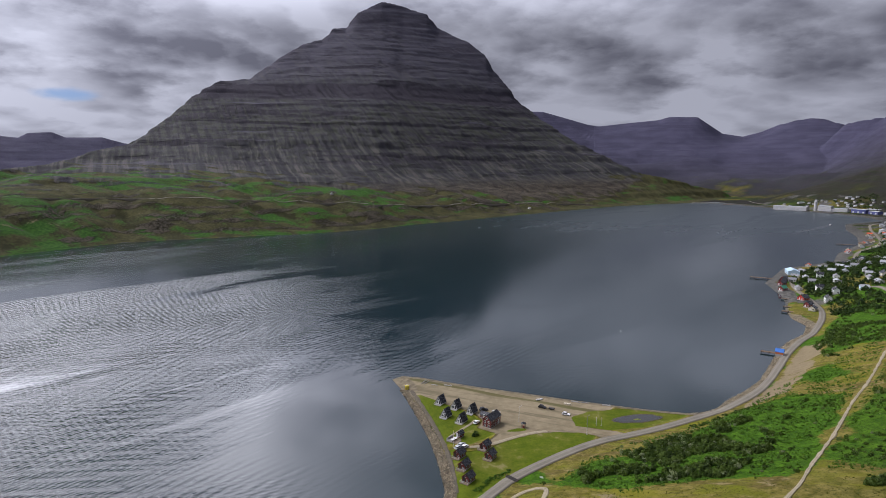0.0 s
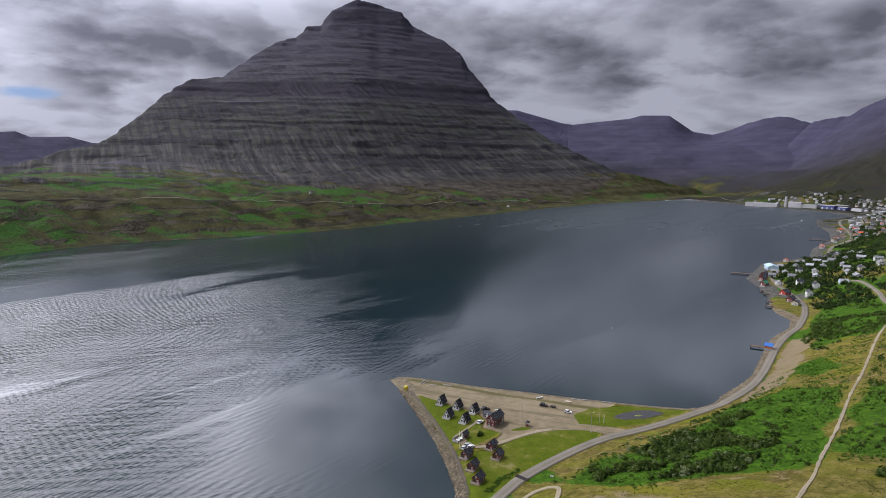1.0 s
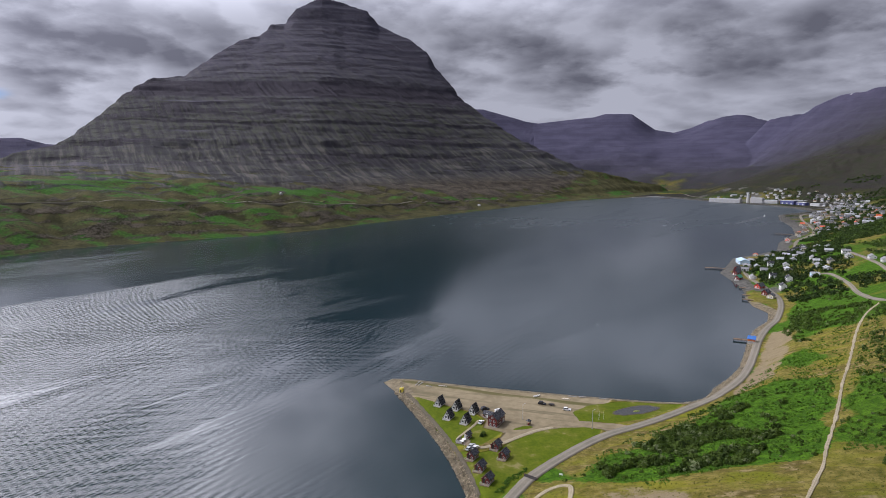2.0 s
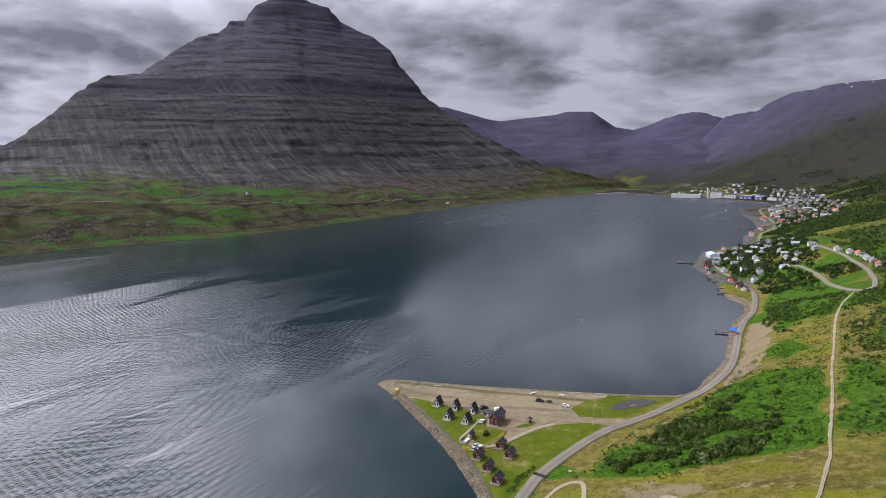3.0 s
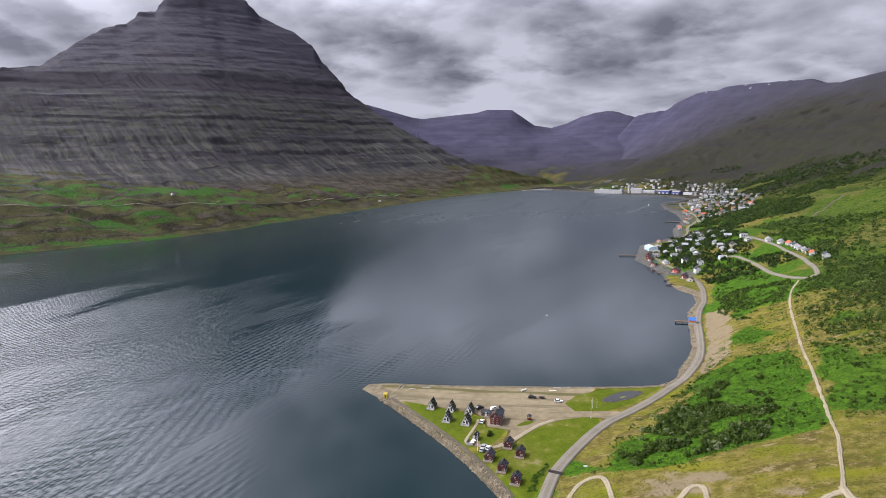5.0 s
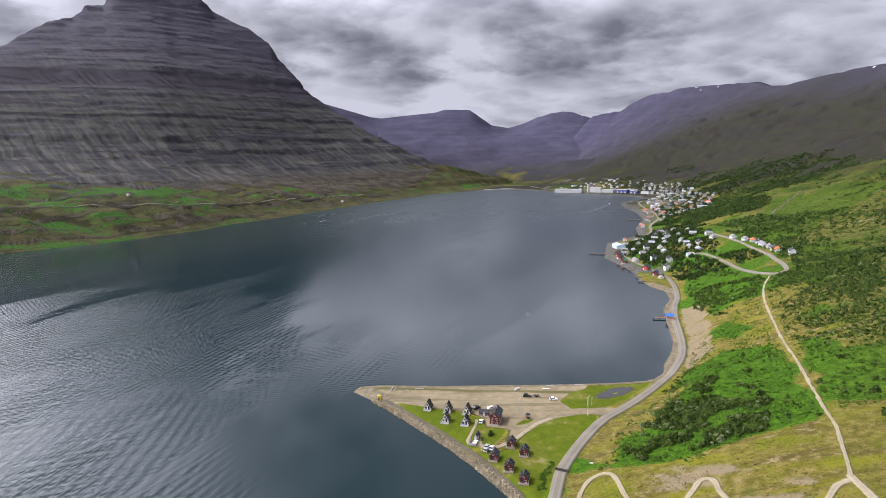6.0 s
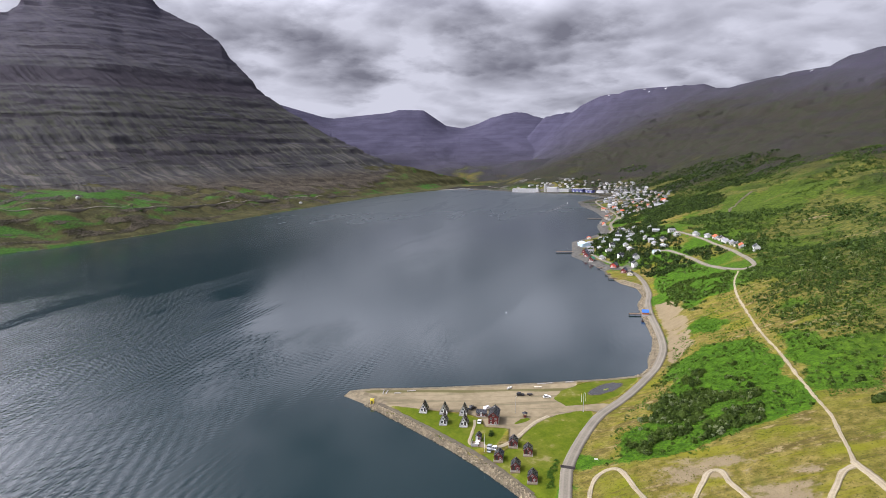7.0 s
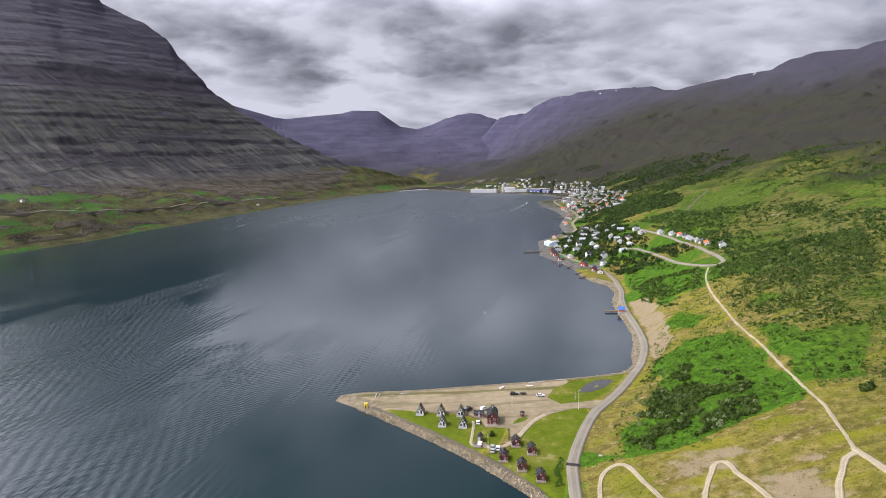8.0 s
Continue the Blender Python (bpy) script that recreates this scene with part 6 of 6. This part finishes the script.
def put_house(kind, x, y, turn, far=False):
    z = height(x, y)
    taken.append((x, y))
    m = pose(x, y, max(z, 1.2), 0, 0, turn)
    if (kind, far) in used_kind:
        copy_thing((FAR_KINDS if far else KINDS)[kind], m)
    else:
        (FAR_KINDS if far else KINDS)[kind].matrix_basis = m
        used_kind.add((kind, far))


def street_turn(x, y, line):
    best = min(range(len(line) - 1), key=lambda k: (line[k][0] + line[k + 1][0] - 2 * x) ** 2 + (line[k][1] + line[k + 1][1] - 2 * y) ** 2)
    (ax, ay), (bx, by) = line[best], line[best + 1]
    return -math.degrees(math.atan2(bx - ax, by - ay))


for kind, x, y in ((0, 447, 572), (0, 442, 551), (2, 438, 537), (3, 433, 526), (0, 426, 516), (0, 419, 507), (0, 410, 494), (3, 399, 480), (2, 386, 465), (1, 363, 433)):
    put_house(kind, x + 7, y - 3, street_turn(x, y, LOOP_STREET))
for kind, x, y in ((1, 378, 588), (1, 360, 572), (0, 419, 647), (0, 438, 660), (4, 444, 691), (0, 444, 716), (3, 483, 703), (0, 445, 639), (6, 435, 620), (0, 423, 603), (3, 436, 602), (6, 417, 583), (4, 399, 578),
                   (0, 467, 618), (0, 452, 596), (1, 415, 668), (0, 398, 655), (6, 405, 625), (1, 380, 615), (0, 374, 640), (0, 395, 686), (4, 465, 735), (3, 498, 745), (0, 520, 770)):
    put_house(kind, x, y, street_turn(x, y, TOWN_ROAD) + (90 if (x + y) % 2 else 0))
for kind, x, y, turn in ((10, 424, 733, -20), (2, 478, 786, -40), (0, 442, 742, 20), (5, 388, 689, -60), (5, 379, 677, -60), (5, 371, 665, -62), (7, 357, 640, -60), (8, 349, 592, -65), (3, 330, 548, -50), (5, 335, 562, -60),
                         (0, 412, 706, 30), (2, 625, 917, -40), (2, 612, 902, -35), (3, 640, 940, -40)):
    put_house(kind, x, y, turn)
blue_boat = house("boat_house", "small orange-red boat house with bright blue roof", 3.8, 5.0, 2.2, 3.9, plain("orange_wood", (0.40, 0.12, 0.04), 0.7), BLUE, [("-y", 0.8, 1.0, 0.7, 0.8)], ("-y", -0.7, WHITE), category="boat house")
set_down(blue_boat, 224.5, 422.3, 50, z=2.0)
r = np.random.RandomState(77)
TOWN_NEAR = [(385, 590), (385, 690), (470, 770), (560, 835), (600, 870), (560, 760), (500, 670), (450, 600)]
TOWN_MID = [(640, 920), (700, 1000), (743, 1033), (800, 1115), (902, 1228), (884, 1140), (962, 1131), (925, 1035), (808, 948), (745, 976)]
TOWN_FAR = [(1257, 1659), (1289, 1519), (1002, 1169), (936, 1121), (890, 1200), (969, 1300), (1090, 1395), (1160, 1470), (1204, 1577)]
TOWN_HEAD = [(1085, 1830), (1190, 1700), (1290, 1660), (1260, 1800), (1130, 1930)]
for poly, count, seed, apart in ((TOWN_NEAR, 14, 1, 15), (TOWN_MID, 84, 2, 13), (TOWN_FAR, 130, 3, 16), (TOWN_HEAD, 36, 4, 17)):
    xs, ys = scatter(poly, 5000, seed, gap=[(TOWN_ROAD, 7.0), (LOOP_STREET, 12.0)])
    dd = land(xs, ys)[1]
    n = 0
    for x, y, d in zip(xs, ys, dd):
        if d > 7 and all((x - a) ** 2 + (y - b) ** 2 > apart**2 for a, b in taken):
            turn = street_turn(x, y, TOWN_ROAD) + r.choice([0, 90]) + r.uniform(-6, 6)
            if seed == 1:
                put_house(int(r.choice([0, 3, 4, 6])), float(x), float(y), turn)
            else:
                put_house(int(r.choice([0, 0, 1, 1, 2, 2, 3, 4 if seed == 2 else 2, 5 if n % 3 == 0 else 1])), float(x), float(y), turn, True)
            n += 1
        if n >= count:
            break


# ---- harbour at the head of the fjord ----
def shed(label, x, y, w, l, h, turn, wall, roof, doors=4):
    ob = thing("harbour_shed", label, "warehouse", "harbour sheds")
    part("wall", prism([(-w / 2, -2), (w / 2, -2), (w / 2, h), (0, h * 1.13), (-w / 2, h)], -l / 2, l / 2), wall, ob)
    for s in (1, -1):
        part("roof", prism([(0, h * 1.13 + 0.02), (s * (w / 2 + 0.3), h), (s * (w / 2 + 0.3), h + 0.3), (0, h * 1.13 + 0.35)], -l / 2 - 0.3, l / 2 + 0.3), roof, ob)
    for k in range(doors):
        y0 = -l / 2 + l * (k + 0.3) / doors
        part("gate", boxes((-w / 2 - 0.12, y0, 0, -w / 2 - 0.01, y0 + 4.5, 5)), STEEL, ob)
    set_down(ob, x, y, turn, z=2.4)


shed("long white fish factory on the quay", 1063, 1780, 26, 90, 9, 39, DULL_WHITE, STEEL, 8)
shed("white factory hall by the silo", 1124, 1716, 22, 34, 14, 38, DULL_WHITE, STEEL, 3)
shed("lower white factory hall on the quay", 1148, 1690, 22, 42, 9, 38, DULL_WHITE, STEEL, 4)
shed("dark blue factory hall on the quay", 1176, 1648, 20, 40, 10, 20, NAVY, STEEL, 3)
shed("blue and white store by the harbour", 1184, 1602, 18, 26, 8, 15, NAVY, DULL_WHITE, 2)
shed("pale grey warehouse by the harbour", 1222, 1650, 22, 40, 10, 20, STEEL, STEEL, 3)
shed("white warehouse by the harbour", 1195, 1560, 18, 30, 7, 10, DULL_WHITE, STEEL, 3)
silo = thing("silo", "tall pale factory silo on the quay", "silo")
part("tank", tube(bmesh.new(), (0, 0, -2), (0, 0, 26), 4.2, 4.2, 20), DULL_WHITE, silo)
part("lid", tube(bmesh.new(), (0, 0, 26), (0, 0, 27.5), 4.4, 0.8, 20), STEEL, silo)
set_down(silo, 1104, 1731, 0, z=2.4)


def jetty(x0, y0, x1, y1, w=3.5, z=1.3):
    ob = thing("jetty", "dark timber jetty on piles", "jetty", "jetties")
    l = math.hypot(x1 - x0, y1 - y0)
    part("deck", boxes((-w / 2, 0, -0.2, w / 2, l, 0.15)), TIMBER, ob)
    for k in range(max(2, int(l / 4)) + 1):
        yy = 0.3 + (l - 0.6) * k / max(2, int(l / 4))
        for s in (-1, 1):
            part("pile", tube(bmesh.new(), (s * (w / 2 - 0.2), yy, -4), (s * (w / 2 - 0.2), yy, 0.5), 0.16, 0.16, 6), TAR, ob)
    ob.matrix_basis = pose(x0, y0, z, 0, 0, -math.degrees(math.atan2(x1 - x0, y1 - y0)))


jetty(386, 710, 366, 722, 4.5)
jetty(350, 597, 334, 604)
jetty(328, 563, 316, 571)
jetty(313, 546, 304, 553)
jetty(226, 427, 217, 433, 3.0)
jetty(700, 1005, 676, 1020, 5)
jetty(1010, 2010, 960, 1985, 9, 1.6)
# pier arm across the inner harbour
tagged(part("pier", boxes((900, 2068, -4, 1030, 2082, 1.8)), CONCRETE), "low grey concrete pier at the fjord head", "pier", kind="structure")

# ---- on the water ----
boat = thing("motor_boat", "small white motor boat under way", "boat")
bm = bmesh.new()
rings = [[bm.verts.new(c) for c in ((-hw, y0, 1.1), (-hw * 0.6, y0, -0.2), (hw * 0.6, y0, -0.2), (hw, y0, 1.1))] for y0, hw in ((-4, 1.3), (0, 1.5), (2.5, 1.0), (4.5, 0.1))]
for p, q in zip(rings, rings[1:]):
    for k in range(4):
        bm.faces.new((p[k], q[k], q[k - 1], p[k - 1]))
bm.faces.new(rings[0])
bm.faces.new(rings[-1])
part("hull", bm, CAR_WHITE, boat)
part("cabin", boxes((-0.9, -1.5, 1.0, 0.9, 1.2, 2.4)), CAR_WHITE, boat)
part("windscreen", boxes((-0.8, 1.2, 1.5, 0.8, 1.24, 2.2)), GLASS, boat)
boat.matrix_basis = pose(885, 1343, 0, 0, 0, -49)
FOAM = plain("foam", (0.085, 0.09, 0.10), 0.8, 0.1, 0.4)
bm = bmesh.new()
prev = None
for k in range(26):
    u = k / 25
    x, y = 882 - 190 * u, 1340 - 165 * u
    hw = (1.6 + 6.0 * u) * (1 - u) ** 0.9
    cur = [bm.verts.new((x + 0.66 * hw * s, y - 0.75 * hw * s, 0.05)) for s in (-1, 1)]
    if prev:
        bm.faces.new((prev[0], prev[1], cur[1], cur[0]))
    prev = cur
tagged(part("wake", bm, FOAM), "white foam wake behind the motor boat", "wake", kind="structure")
buoy = thing("buoy", "small white mooring buoy on the bay", "buoy")
part("float", tube(bmesh.new(), (0, 0, -0.4), (0, 0, 0.45), 0.55, 0.4, 10), WHITE, buoy)
part("mast", tube(bmesh.new(), (0, 0, 0.45), (0, 0, 1.0), 0.08, 0.05, 6), WHITE, buoy)
buoy.matrix_basis = pose(134, 491, 0)

# farm on the far slope
farm = simple_house("small white farmhouse with grey roof on the far slope", 6.5, 9, 2.6, 4.4, WHITE, GREY_ROOF)
set_down(farm, -216, 1383, 20)
set_down(simple_house("small white farmhouse by the far shore", 6, 9, 2.6, 4.4, WHITE, GREY_ROOF), 279, 1700, 40)


# old snow high on the ridge
SNOW = plain("old_snow", (0.80, 0.81, 0.84), 0.6, 0.05)


def snow_patch(x, y, rx, ry, turn, seed):
    rs = np.linspace(0, 1, 6)
    an = np.linspace(0, 2 * np.pi, 25)
    rr, aa = np.meshgrid(rs, an, indexing="ij")
    edge = 0.65 + 0.6 * fbm(2 * np.cos(aa) + seed, 2 * np.sin(aa) + seed, 3, 2)
    lx, ly = rr * edge * rx * np.cos(aa), rr * edge * ry * np.sin(aa)
    c, sn = math.cos(radians(turn)), math.sin(radians(turn))
    gx, gy = x + lx * c - ly * sn, y + lx * sn + ly * c
    me, _ = grid_mesh("snow_patch", gx, gy, land(gx, gy)[0] + 2.5, np.ones(gx.shape, bool), SNOW)
    tagged(new("snow_patch", me), "small patch of old white snow on the ridge", "snow", "snow patches")


for k, (x, y) in enumerate(((2361, 2547), (2314, 2769), (2363, 2408), (2079, 1473), (2340, 2498))):
    snow_patch(x, y, (9, 6, 5, 6, 4)[k], 3.5, -40, k * 3.7)
